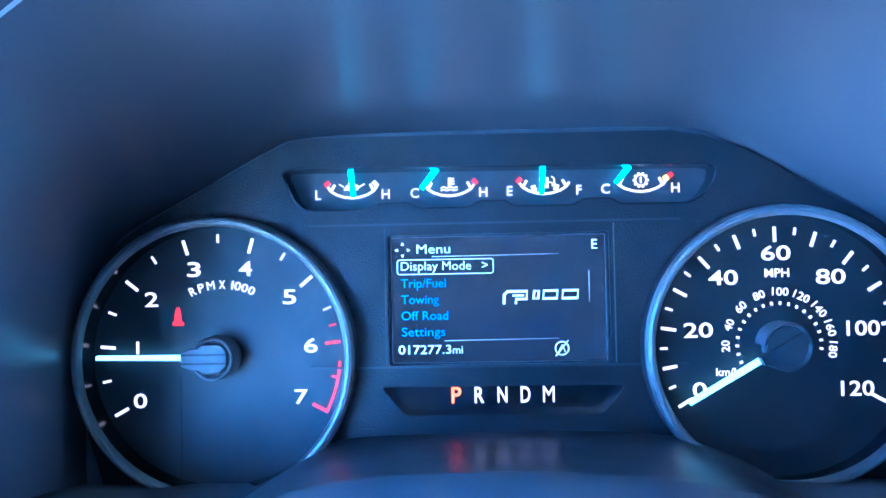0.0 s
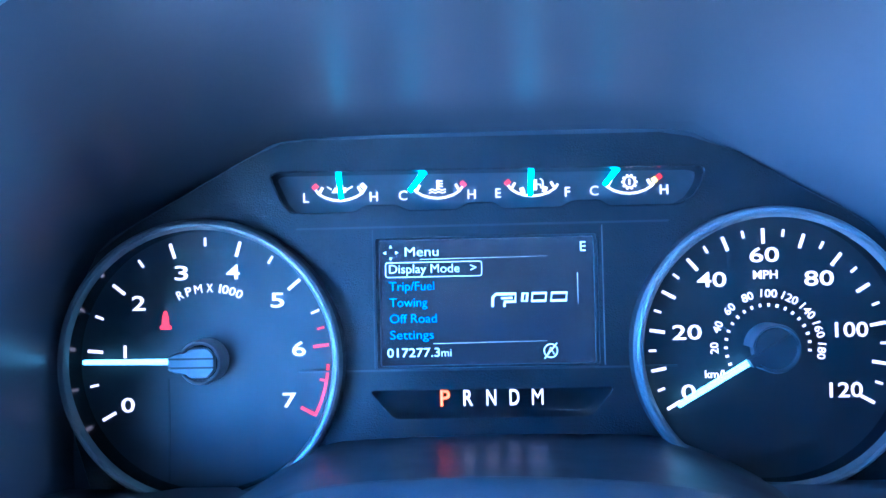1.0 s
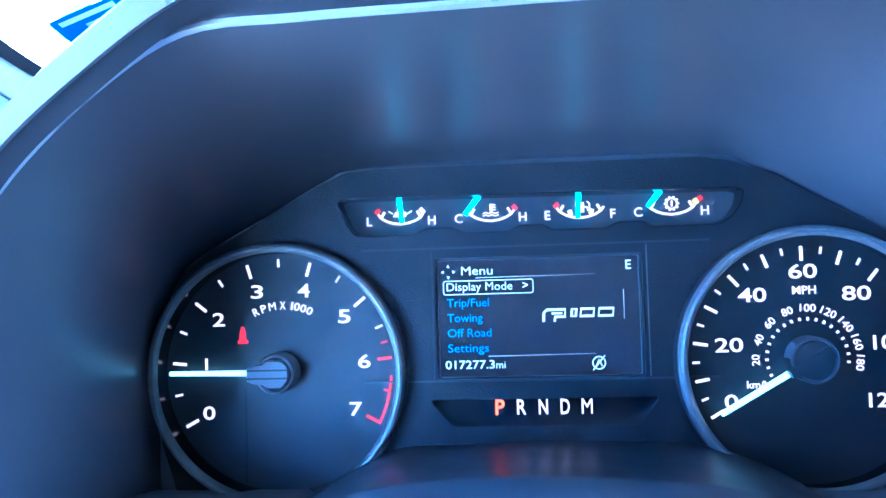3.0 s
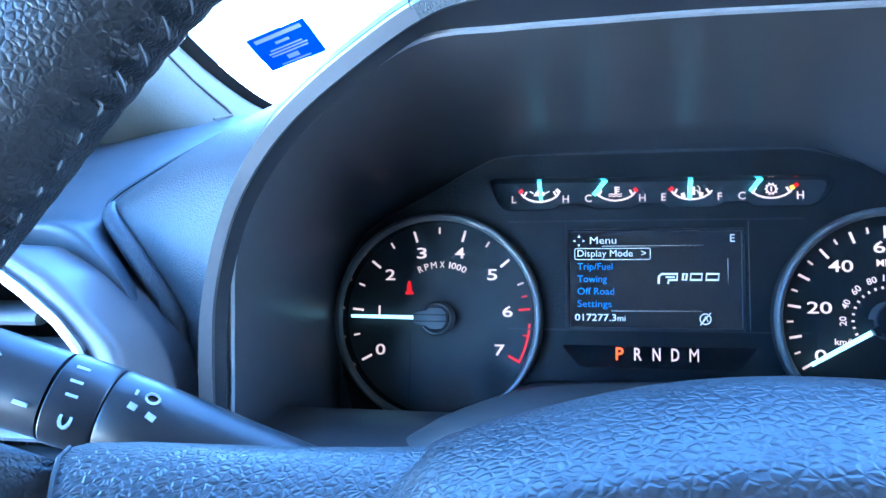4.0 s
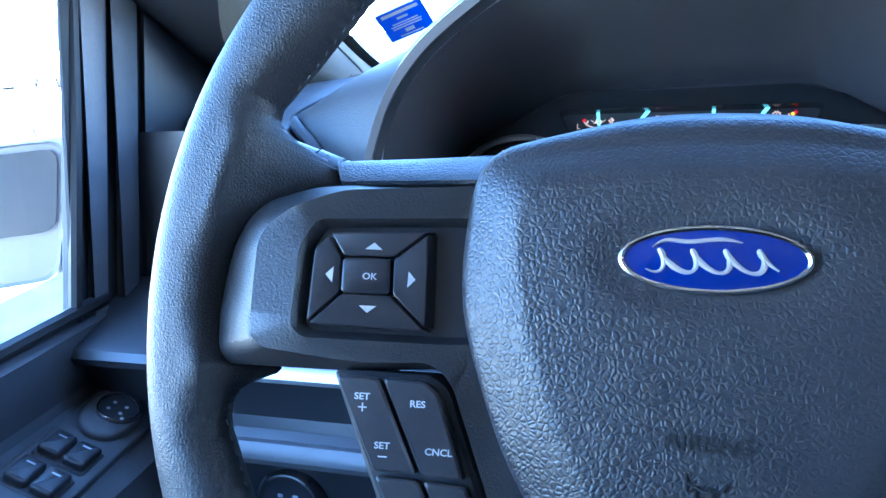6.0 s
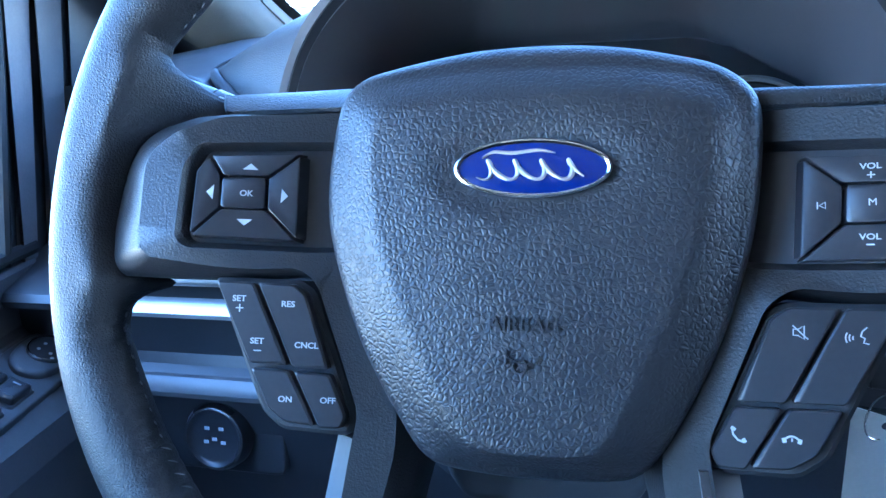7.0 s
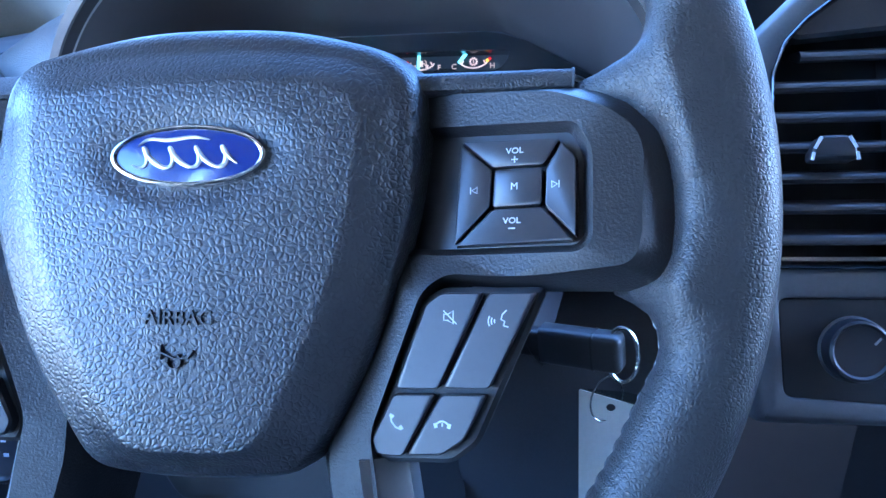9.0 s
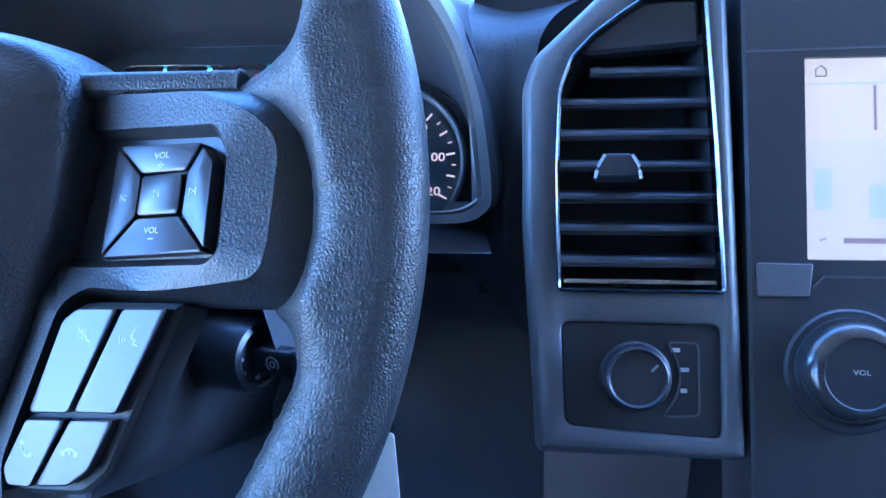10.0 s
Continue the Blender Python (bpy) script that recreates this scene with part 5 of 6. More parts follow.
def dash_body():
    """Plain lower body, right-hand top and the fascia beneath."""
    bm = bmesh.new()
    rows = [[(x, y, z) for x, y, z in r] for r in (
        [(0.10, 0.24, 1.552), (0.205, 0.30, 1.512), (0.32, 0.25, 1.525), (0.60, 0.24, 1.545), (1.30, 0.26, 1.52)],
        [(0.10, 0.36, 1.525), (0.205, 0.40, 1.512), (0.32, 0.38, 1.52), (0.60, 0.40, 1.53), (1.30, 0.40, 1.51)],
        [(-0.10, 0.66, 1.475), (0.20, 0.72, 1.475), (0.32, 0.76, 1.475), (0.60, 0.78, 1.475), (1.30, 0.70, 1.475)])]
    loft(bm, rows, closed=False)
    part("dash_top", bm, PAD, dash, unit=1)
    bm = bmesh.new()
    loft(bm, [[(0.334, 0.215, 1.62 - 0.075), (0.60, 0.215, 1.545), (1.30, 0.25, 1.52)], [(0.334, 0.20, 1.52), (0.60, 0.20, 1.52), (1.30, 0.22, 1.50)], [(0.334, 0.20, 1.25), (0.60, 0.20, 1.25), (1.30, 0.20, 1.25)], [(0.334, 0.25, 0.9), (0.60, 0.25, 0.9), (1.30, 0.25, 0.9)]], closed=False)
    part("passenger_fascia", bm, PLASTIC, dash, unit=1)
    # lower driver's side: a ribbed fascia with the light switch
    bm = bmesh.new()
    prof = [(0.20, 1.375), (0.13, 1.357), (0.112, 1.352), (0.108, 1.347), (0.110, 1.341), (0.124, 1.336), (0.131, 1.30), (0.128, 1.292), (0.121, 1.286), (0.119, 1.278), (0.122, 1.268), (0.132, 1.262), (0.135, 1.20), (0.15, 1.12), (0.25, 0.9)]
    loft(bm, [[(x, y + 0.0, z) for y, z in prof] for x in (-0.46, -0.30, -0.16, -0.07)], closed=False)
    part("lower_fascia", bm, SMOOTH, dash, "ribbed lower fascia", unit=1, sharp=25)
    bm = bmesh.new()
    loft(bm, [[(x, 0.109 + 0.0045 * p, 1.347 + 0.0065 * q) for p, q in ((1, 1), (0.1, 0.9), (-0.7, 0.4), (-1, -0.3), (-0.6, -0.9), (1, -1))] for x in (-0.335, -0.07)], closed=False)
    part("fascia_strip", bm, SILVER, dash, "satin silver trim strip", unit=1)
    bm = bmesh.new()
    loft(bm, [[(x, 0.1185 + 0.005 * p, 1.279 + 0.0085 * q) for p, q in ((1, 1), (0.1, 0.9), (-0.7, 0.4), (-1, -0.3), (-0.6, -0.9), (1, -1))] for x in (-0.335, -0.07)], closed=False)
    part("fascia_strip", bm, FACET, dash, "satin grey lower strip", unit=1)
    bm = bmesh.new()
    loft(bm, [[(x, y, z) for y, z in ((0.268, 1.335), (0.205, 1.322), (0.19, 1.314), (0.168, 1.28), (0.157, 1.25), (0.158, 1.21), (0.20, 1.12), (0.25, 0.9))] for x in (0.06, 0.13, 0.235)], closed=False)
    part("knee_panel", bm, DOORSKIN, dash, unit=1, sharp=50)
    bm = bmesh.new()
    loft(bm, [[(x, y, z) for y, z in ((0.26, 1.30), (0.17, 1.26), (0.165, 1.16), (0.22, 0.9))] for x in (-0.072, 0.0, 0.062)], closed=False)
    part("column_cover", bm, DARK, dash, unit=1, sharp=50)
    bm = bmesh.new()
    loft(bm, [[(x, y, z) for y, z in ((0.30, 1.345), (0.268, 1.338), (0.262, 1.30), (0.25, 1.1))] for x in (-0.21, 0.23)], closed=False)
    part("lower_closing_panel", bm, DARK, dash, unit=1)
    bm = bmesh.new()
    loft(bm, [[(x, 0.232, z) for x in (0.19, 0.36)] for z in (1.30, 1.534)], closed=False)
    loft(bm, [[(x, 0.33, z) for x in (0.16, 0.36)] for z in (1.30, 1.528)], closed=False)
    part("inner_closing_panel", bm, DARK, dash, unit=1)


dash_left()
dash_body()

# ---- centre stack ----
STACK = tilted(0.28, 0.107, 1.38, 23)
SIDE = tilted(-0.271, 0.0992, 1.3465, 20)


def sided(poly, s):
    return [(s * x, y) for x, y in poly]


def vent_pod(m, s, with_pocket):
    """Surround and slatted air vent; s mirrors it for the door side."""
    outer = [(-50, -80), (-58, 33), (-59, 105), (-54, 121), (-20, 154), (5, 164), (43, 166), (46, 75), (51, -80)]
    vent = rounded([(-40.5, 0), (40.5, 0), (37, 76), (32, 156), (6, 152), (-8, 143), (-24, 131), (-35, 119), (-41, 102), (-42, 62)], 3)
    pocket = rounded([(-39.3, -13.4), (39.0, -13.6), (39.6, -70.4), (-37.0, -66.4)], 6)
    bm = bmesh.new()
    o = ccw(sided(rounded(outer, 5), s))
    if not with_pocket:
        outer = [(-52, 20), (-54, 33), (-54, 95), (-51, 112), (-46, 122), (-31, 136), (-17, 148), (5, 160), (43, 162), (46, 75), (47, 20)]
        vent = rounded([(-41.5, 31), (39.2, 31), (37, 76), (32, 156), (6, 152), (-8, 143), (-24, 131), (-35, 119), (-41, 102), (-42, 62)], 3)
        o = ccw(sided(rounded(outer, 5), s))
    holes = [vent, pocket] if with_pocket else [vent]
    holes = [ccw(sided(h, s)) for h in holes]
    loft(bm, [[(x, y, -90) for x, y in o]] + [[(x, y, w) for x, y in inset(o, k)] for k, w in (((0, -8), (0.5, -4.5), (1.6, -1.4), (3.2, 0.8), (5.2, 2.2)) if s > 0 else ((0, -2.5), (0.3, -0.6), (1.0, 0.8), (2.2, 1.8), (3.2, 2.2)))])
    fill(bm, [inset(o, 5.2 if s > 0 else 3.2)] + holes, 2.2)
    for h, dp in zip(holes, (8, 5)):
        loft(bm, [[(x, y, 2.2) for x, y in h], [(x, y, 1.4) for x, y in inset(h, 0.8)], [(x, y, 3 - dp) for x, y in inset(h, 1.6)]])
    # the door-side surround takes a paler grey in place of its sheen
    part("vent_surround", bm, GREYTRIM if s > 0 else HOODTRIM, dash, "dark satin vent surround", sharp=60).matrix_local = m
    av = thing("air_vent", m, "black slatted air vent with a chrome rim", "air vent", "air vents")
    bm = bmesh.new()
    v = holes[0]
    k = 1.0 if s > 0 else 2.4
    loft(bm, [[(x, y, 0.5) for x, y in v], [(x, y, 4.6) for x, y in inset(v, 0.3)], [(x, y, 5.2) for x, y in inset(v, 1.0 * k)], [(x, y, 4.0) for x, y in inset(v, 2.0 * k)], [(x, y, -4) for x, y in inset(v, 2.6 * k)]])
    # same rim on both vents: brighter chrome where lit, darker where dim
    part("chrome_rim", bm, CHROME if s < 0 else DARKCHROME, av, "thin chrome rim")
    bm = bmesh.new()
    slab(bm, inset(v, 0.5), -75, -50)
    loft(bm, [[(x, y, -1) for x, y in inset(v, 2.2)], [(x, y, -60) for x, y in inset(v, 4)]])
    part("duct", bm, SMOOTH, av)
    for k in range(0 if s > 0 else 2, 8):
        y = 16.5 + 16.2 * k
        lo = -39 if y < 100 else (-39 + (y - 100) * 1.1)
        hi = 37.5 - y * 0.034
        bm = bmesh.new()
        sec = [(-8, -3.4), (-4.4, -3.2), (-3.4, -1.6), (-3.8, 0.4), (-6, 2.6), (-24, 6.0), (-26, 3.4)]
        loft(bm, [[(s * x, y + q, p) for p, q in sec] for x in (lo, hi)], cap0=True, cap1=True)
        # door-side slats are paler to show them lit
        part("slat", bm, SMOOTH if s > 0 else GREYTRIM, av)
    if s < 0:
        for k in range(6):
            bm = bmesh.new()
            slab(bm, [(-30 + 12 * k, 34), (-28.6 + 12 * k, 34), (-28.6 + 12 * k, 118), (-30 + 12 * k, 118)], -46, -27)
            part("vane", bm, GREYTRIM, av)
    if s > 0:
        bm = bmesh.new()
        bar(bm, (-37, 5.6), (36, 5.6), 2.0, -2, 2.4)
        part("chrome_blade_edge", bm, CHROME, av)
        bm = bmesh.new()
        slab(bm, rounded(sided([(-30, 126), (-22, 137), (-6, 149), (29, 150), (30.5, 126), (-26, 122)], s), 3), -14, -3, 2)
        part("upper_blade", bm, BUTTON, av)
    bm = bmesh.new()
    slab(bm, rounded(sided([(-22, 56), (0, 56), (0, 61), (-4, 69), (-18, 69), (-22, 61)], s), 3), -6, 7, 2, 3)
    tab = part("slider_tab", bm, BUTTON, av, "black slider tab with chrome corners")
    # plain white stands in for bright sky mirrored in the chrome corners
    for a, b in (((-21, 62), (-17.6, 68)), ((-1, 62), (-4.4, 68)), ((-22.4, 56), (-21.4, 60)), ((-0.2, 56), (-0.9, 60))):
        bm = bmesh.new()
        bar(bm, (s * a[0], a[1]), (s * b[0], b[1]), 1.5, 6, 7.5)
        part("chrome_corner", bm, PRINT, tab)
    return pocket


def stack_frame():
    pocket = vent_pod(STACK, 1, True)
    vent_pod(SIDE, -1, False)
    # drive-mode switch
    sw = thing("drive_mode_switch", STACK, "black rotary drive selector in its square panel", "rotary switch")
    bm = bmesh.new()
    slab(bm, inset(ccw(pocket), 1.0), -8, 0.4, 0.6)
    part("switch_panel", bm, LIP, sw)
    bm = bmesh.new()
    lathe(bm, [(17.2, 0), (17.2, 1.2), (16.0, 2), (15.8, 9.5), (15.0, 11.5), (13.8, 12.2), (13.0, 11.6), (12.6, 10.8), (1, 10.8)], -2.2, -40.6, 56, cap=True)
    knob = part("knob", bm, BUTTON, sw, "ridged round knob")
    bm = bmesh.new()
    bar(bm, (4.2, -37.2), (7.2, -34.0), 1.1, 10.8, 11.1)
    part("pointer_mark", bm, PRINT, knob)
    bm = bmesh.new()
    stroke(bm, rounded([(13, -23.6), (27.8, -23.6), (28.2, -58.6), (11, -59.6), (17.5, -50), (19.5, -40), (17.5, -31)], 3), 0.9, 0.3, 1.0, True)
    part("label_outline", bm, GREYTRIM, sw)
    for u, v, wd in ((16.9, -27.3, 4.4), (21.3, -36.7, 4.0), (20.8, -46.8, 3.0)):
        bm = bmesh.new()
        bar(bm, (u - wd / 2, v), (u + wd / 2, v), 2.0, 0.3, 0.65)
        part("label_bar", bm, PRINT, sw)
    # radio: display, surround and volume knob
    rad = thing("infotainment_unit", STACK, "black infotainment panel with a bright touchscreen", "infotainment unit")
    bm = bmesh.new()
    plate(bm, rounded([(53, -130), (300, -130), (300, 172), (49, 172)], 4), [rounded([(78.6, 116.8), (78.6, 17.6), (252, 17.6), (252, 116.8)], 1)], -60, 0.5, 1.5, 3)
    part("fascia", bm, SMOOTH, rad)
    bm = bmesh.new()
    slab(bm, [(78, 17), (253, 17), (253, 117.4), (78, 117.4)], -6, -1.8)
    disp = part("display", bm, G_SCREEN, rad, "bright white touchscreen")
    for a, b, c, d, mt in ((79, 18, 252, 76.4, G_SCREEN2), (83, 42, 91, 62, G_SCREEN3), (108, 38, 120, 54, G_SCREEN3), (130, 30, 160, 66, G_SCREEN3), (79, 104, 252, 104.6, G_SCREEN3)):
        bm = bmesh.new()
        w = -1.7 if mt is G_SCREEN2 else -1.55
        slab(bm, [(a, b), (c, b), (c, d), (a, d)], -1.9, w)
        part("screen_block", bm, mt, disp)
    bm = bmesh.new()
    stroke(bm, [(84.6, 108), (84.6, 111.4), (87, 113.4), (89.4, 111.4), (89.4, 108)], 0.6, -1.9, -1.55, True)
    part("screen_symbol", bm, GREYTRIM, disp)
    for a, b, wd in (((96, 27), (118, 27), 2.6), ((111.6, 81), (111.6, 103), 1.3), ((85, 27), (88, 28), 1.0)):
        bm = bmesh.new()
        bar(bm, a, b, wd, -1.9, -1.5)
        part("screen_mark", bm, SCREENINK, disp)
    bm = bmesh.new()
    stroke(bm, [(51, 120.4), (140, 121.6), (262, 122)], 0.9, 0.2, 1.0)
    part("panel_ridge", bm, GREYTRIM, rad)
    bm = bmesh.new()
    stroke(bm, [(81, 4), (86, 9.4), (270, 10)], 1.0, 0.2, 1.2)
    part("panel_ridge", bm, GREYTRIM, rad)
    bm = bmesh.new()
    slab(bm, rounded([(55.4, -0.6), (79, -0.6), (81, 15.6), (55, 15.8)], 1.2), 0, 1.8, 0.6)
    part("lower_button", bm, GREYTRIM, rad, "flat grey button")
    bm = bmesh.new()
    lathe(bm, [(29.5, 0.2), (29.5, 1.6), (28.4, 2.6), (25.4, 2.8), (25.0, 3.4), (16.9, 14.6), (16.4, 15.4), (15.8, 14.8), (2, 15.0)], 96.4, -35.2, 72, cap=True)
    vol = part("volume_knob", bm, BUTTON, rad, "black volume knob")
    bm = bmesh.new()
    lathe(bm, [(25.2, 2.6), (25.0, 7.0), (23.6, 11.2), (21.4, 14.0), (18.6, 15.6), (16.8, 15.8), (16.4, 15.2)], 96.4, -35.2, 72)
    part("knob_ring", bm, GLOSSKNOB, vol, "glossy dark knob ring")
    text("knob_word", "VOL", 2.4, 96.4, -34.6, 15.1, PRINT, vol, wide=1.2)


stack_frame()


# ---- column controls ----
def stalk():
    u = Vector((0.9029, 0.1343, -0.4084)).normalized()
    w = Vector((0.3848, -0.6763, 0.6281))
    w = (w - u * w.dot(u)).normalized()
    v = w.cross(u)
    o = Vector((-0.1684, 0.0489, 1.4893))
    m = Matrix(((u.x, v.x, w.x, o.x), (u.y, v.y, w.y, o.y), (u.z, v.z, w.z, o.z), (0, 0, 0, 1)))
    st = thing("turn_signal_stalk", m, "black multifunction stalk with white printed symbols", "control stalk")

    def section(x, rv, rw):
        return [(x, rv * math.cos(2 * math.pi * k / 28), rw * math.sin(2 * math.pi * k / 28)) for k in range(28)]
    bm = bmesh.new()
    loft(bm, [section(9.2, 11.2, 10.9), section(10, 11.7, 11.4), section(24, 11.0, 10.8), section(45, 9.4, 9.2), section(75, 7.7, 7.6), section(112, 6.6, 6.6)], cap0=True, cap1=True)
    part("stalk_arm", bm, SMOOTH, st)
    bm = bmesh.new()
    loft(bm, [section(-4.0, 11.6, 11.2), section(-3.6, 11.9, 11.6), section(8.2, 11.8, 11.5), section(8.8, 11.4, 11.1)], cap0=True, cap1=True)
    part("twist_ring", bm, BUTTON, st, "ribbed twist ring")
    bm = bmesh.new()
    loft(bm, [section(-46, 6, 6), section(-44, 9.6, 9.2), section(-30, 11.5, 11.2), section(-4.8, 11.5, 11.2)], cap0=True, cap1=True)
    part("end_knob", bm, SMOOTH, st)

    def mark(x, y, pts, width, closed=False):
        b = bmesh.new()
        z = 11.5 * math.sqrt(max(0, 1 - (y / 12.2) ** 2)) if abs(y) < 12 else 0
        stroke(b, [(x + p, y + q) for p, q in pts], width, z - 1.5, z + 0.25, closed)
        part("printed_symbol", b, PRINT, st, smooth=False)
    mark(2.4, -5.5, [(1.3 * math.cos(a * 0.5236), 2.2 * math.sin(a * 0.5236)) for a in range(12)], 0.7, True)
    for x, y, wd in ((1.6, -0.1, 3.0), (1.1, 3.4, 3.2), (0.6, 7.2, 3.4)):
        mark(x, y, [(-wd / 2, 0), (wd / 2, 0)], 0.7)
    mark(-9, -5.4, [(-1.8, 0), (1.8, 0)], 1.0)
    mark(17.5, 1.6, [(-2.6, 0.6), (-0.6, 0.2)], 1.6)
    mark(20.5, 1.0, [(-0.6, 0.2), (1.6, -0.4)], 1.6)
    mark(19.5, 5.4, [(1.7 * math.cos(a * 0.5236), 1.2 * math.sin(a * 0.5236)) for a in range(12)], 0.6, True)
    mark(16.2, 5.8, [(-1.0, 0.6), (-1.0, -0.8)], 0.6)
    mark(-20.8, 3.7, [(-2.6, 0.4), (-0.4, 1.6), (2.2, 0.2), (0, -1.4)], 0.8, True)


def key_set():
    ig = thing("ignition_switch", pose(0.093, 0.066, 1.361, 0, 0, -22) @ pose(0, 0, 0, 0, 86, 0), "black ignition lock on the column", "ignition lock")
    bm = bmesh.new()
    lathe(bm, [(19, -30), (18, 4), (16.6, 7), (14, 8), (12.6, 7.2), (12.2, 5.4), (1, 5.6)], 0, 0, 40, cap=True)
    part("lock_collar", bm, SMOOTH, ig, "round lock collar")
    for u, v in ((7.5, 6.0), (-3.0, -11.0), (9.5, -3.0), (4.0, -11.0)):
        bm = bmesh.new()
        bar(bm, (u, v - 1.3), (u, v + 1.3), 1.6, 5.0, 6.1)
        part("printed_mark", bm, PRINT, ig)
    key = thing("ignition_key", pose(0.098, 0.064, 1.3613, 0, 0, -22) @ pose(0, 0, 0, 0, 86, 0), "grey plastic-headed key in the ignition lock", "key")
    bm = bmesh.new()
    slab(bm, rounded([(-7, -4.5), (7, -4.5), (7, 4.5), (-7, 4.5)], 3), 0, 28, 1, 2)
    shank = part("key_shank", bm, SMOOTH, key, "dark plastic shank")
    for r, a0, a1 in ((3.6, 60, 330), (1.5, 0, 360)):
        bm = bmesh.new()
        tube(bm, [(r * math.cos(radians(a)), -4.6, 13 + r * math.sin(radians(a))) for a in range(a0, a1 + 1, 15)], 0.42, 6)
        part("printed_mark", bm, PRINT, shank)
    bm = bmesh.new()
    slab(bm, rounded([(-9.5, -6.0), (9.5, -6.0), (9.5, 6.0), (-9.5, 6.0)], 4), 26, 66, 3.5, 4)
    part("key_head", bm, KEYGREY, key, "grey plastic head")
    bm = bmesh.new()
    slab(bm, rounded([(-9.8, -6.3), (9.8, -6.3), (9.8, 6.3), (-9.8, 6.3)], 4), 52, 53.2, 0.4)
    part("key_band", bm, SMOOTH, key)
    ring = thing("key_ring", Matrix(), "thin steel wire key rings looped through the key", "key ring")

    def loop(c, r1, r2, ax, ay, wire):
        ax, ay, c = Vector(ax).normalized(), Vector(ay).normalized(), Vector(c)
        b = bmesh.new()
        tube(b, [tuple(c + ax * r1 * math.cos(radians(a)) + ay * r2 * math.sin(radians(a))) for a in range(0, 360, 10)], wire, 8, True)
        part("wire_loop", b, STEEL, ring, unit=1)
    loop((0.1588, 0.041, 1.3640), 0.0072, 0.0132, (1, 0.2, 0.1), (0.1, -0.15, -1), 0.0011)
    loop((0.1520, 0.041, 1.3405), 0.0078, 0.0116, (1, 0.3, 0), (0.12, 0.1, 1), 0.0005)
    tag = thing("key_tag", pose(0.1535, 0.040, 1.300, 0, 0, -4), "cream card tag hanging from the key ring", "key tag")
    bm = bmesh.new()
    hole = circle(0.5, 36.5, 2.2, 16)
    o = rounded([(-14, -60), (17, -58), (14, 38), (-14.6, 45.5)], 1.5)
    plate(bm, o, [hole], -0.3, 0.3, 0)
    fill(bm, [ccw(o), ccw(hole)], -0.3)
    bmesh.ops.rotate(bm, verts=bm.verts, matrix=Matrix.Rotation(radians(90), 3, "X"))
    part("card", bm, PAPER, tag)
    bm = bmesh.new()
    o = ccw(rounded([(-14, 37), (14, 38), (14.4, 43.4), (8, 45), (-14.6, 45.5)], 1))
    loft(bm, [[(x, 0.9, y) for x, y in o], [(x, 0.7, y) for x, y in o]], cap0=True, cap1=True)
    part("plastic_eyelet", bm, GLASS, tag)
    sw = thing("headlight_switch", pose(-0.2675, 0.126, 1.2325, 90 - 12, 0, 0) @ Matrix.Diagonal((1.2, 1.2, 1.2, 1)), "black rotary headlight switch with bright glints on its knob's edge", "rotary switch")
    bm = bmesh.new()
    slab(bm, rounded([(-44, -26), (44, -26), (44, 26), (-44, 26)], 8), -20, -6, 2, 3)
    part("switch_plate", bm, SMOOTH, sw)
    bm = bmesh.new()
    lathe(bm, [(23, -7), (22.5, 0), (20.5, 4), (19, 4.4), (18, 3.2), (16, 2.4), (1, 2.6)], 0, 0, 48, cap=True)
    k = part("knob", bm, BUTTON, sw, "round black knob")
    # two bright arcs stand in for light glancing off the knob's chamfer
    bm = bmesh.new()
    lathe(bm, [(22.8, 0.2), (21.6, 3.0), (20.2, 4.5), (19.0, 4.7)], 0, 0, 40, 50, 130)
    part("knob_edge", bm, CHROME, k)
    bm = bmesh.new()
    lathe(bm, [(22.8, 0.2), (21.6, 3.0), (20.2, 4.5), (19.0, 4.7)], 0, 0, 40, 235, 290)
    part("knob_edge", bm, CHROME, k)
    for p, q in ((-5, 6), (5, 6), (0, -1), (-6, -3), (6, -3)):
        bm = bmesh.new()
        bar(bm, (p - 1.6, q), (p + 1.6, q), 2, 2.5, 2.9)
        part("printed_mark", bm, PRINT, k)


stalk()
key_set()


# ---- cab shell ----
def screen_y(x, z):
    return 0.5605 - 0.198 * (x - 0.41) ** 2 - (z - 1.566) / 0.77


def box(name, lo, hi, mat, parent, label="", bevel=0.004):
    bm = bmesh.new()
    bmesh.ops.create_cube(bm, size=1)
    for v in bm.verts:
        v.co = Vector([(lo[i] + hi[i]) / 2 + v.co[i] * (hi[i] - lo[i]) for i in range(3)])
    if bevel:
        bmesh.ops.bevel(bm, geom=list(bm.edges), offset=bevel, segments=2, affect="EDGES")
    return part(name, bm, mat, parent, label, unit=1)


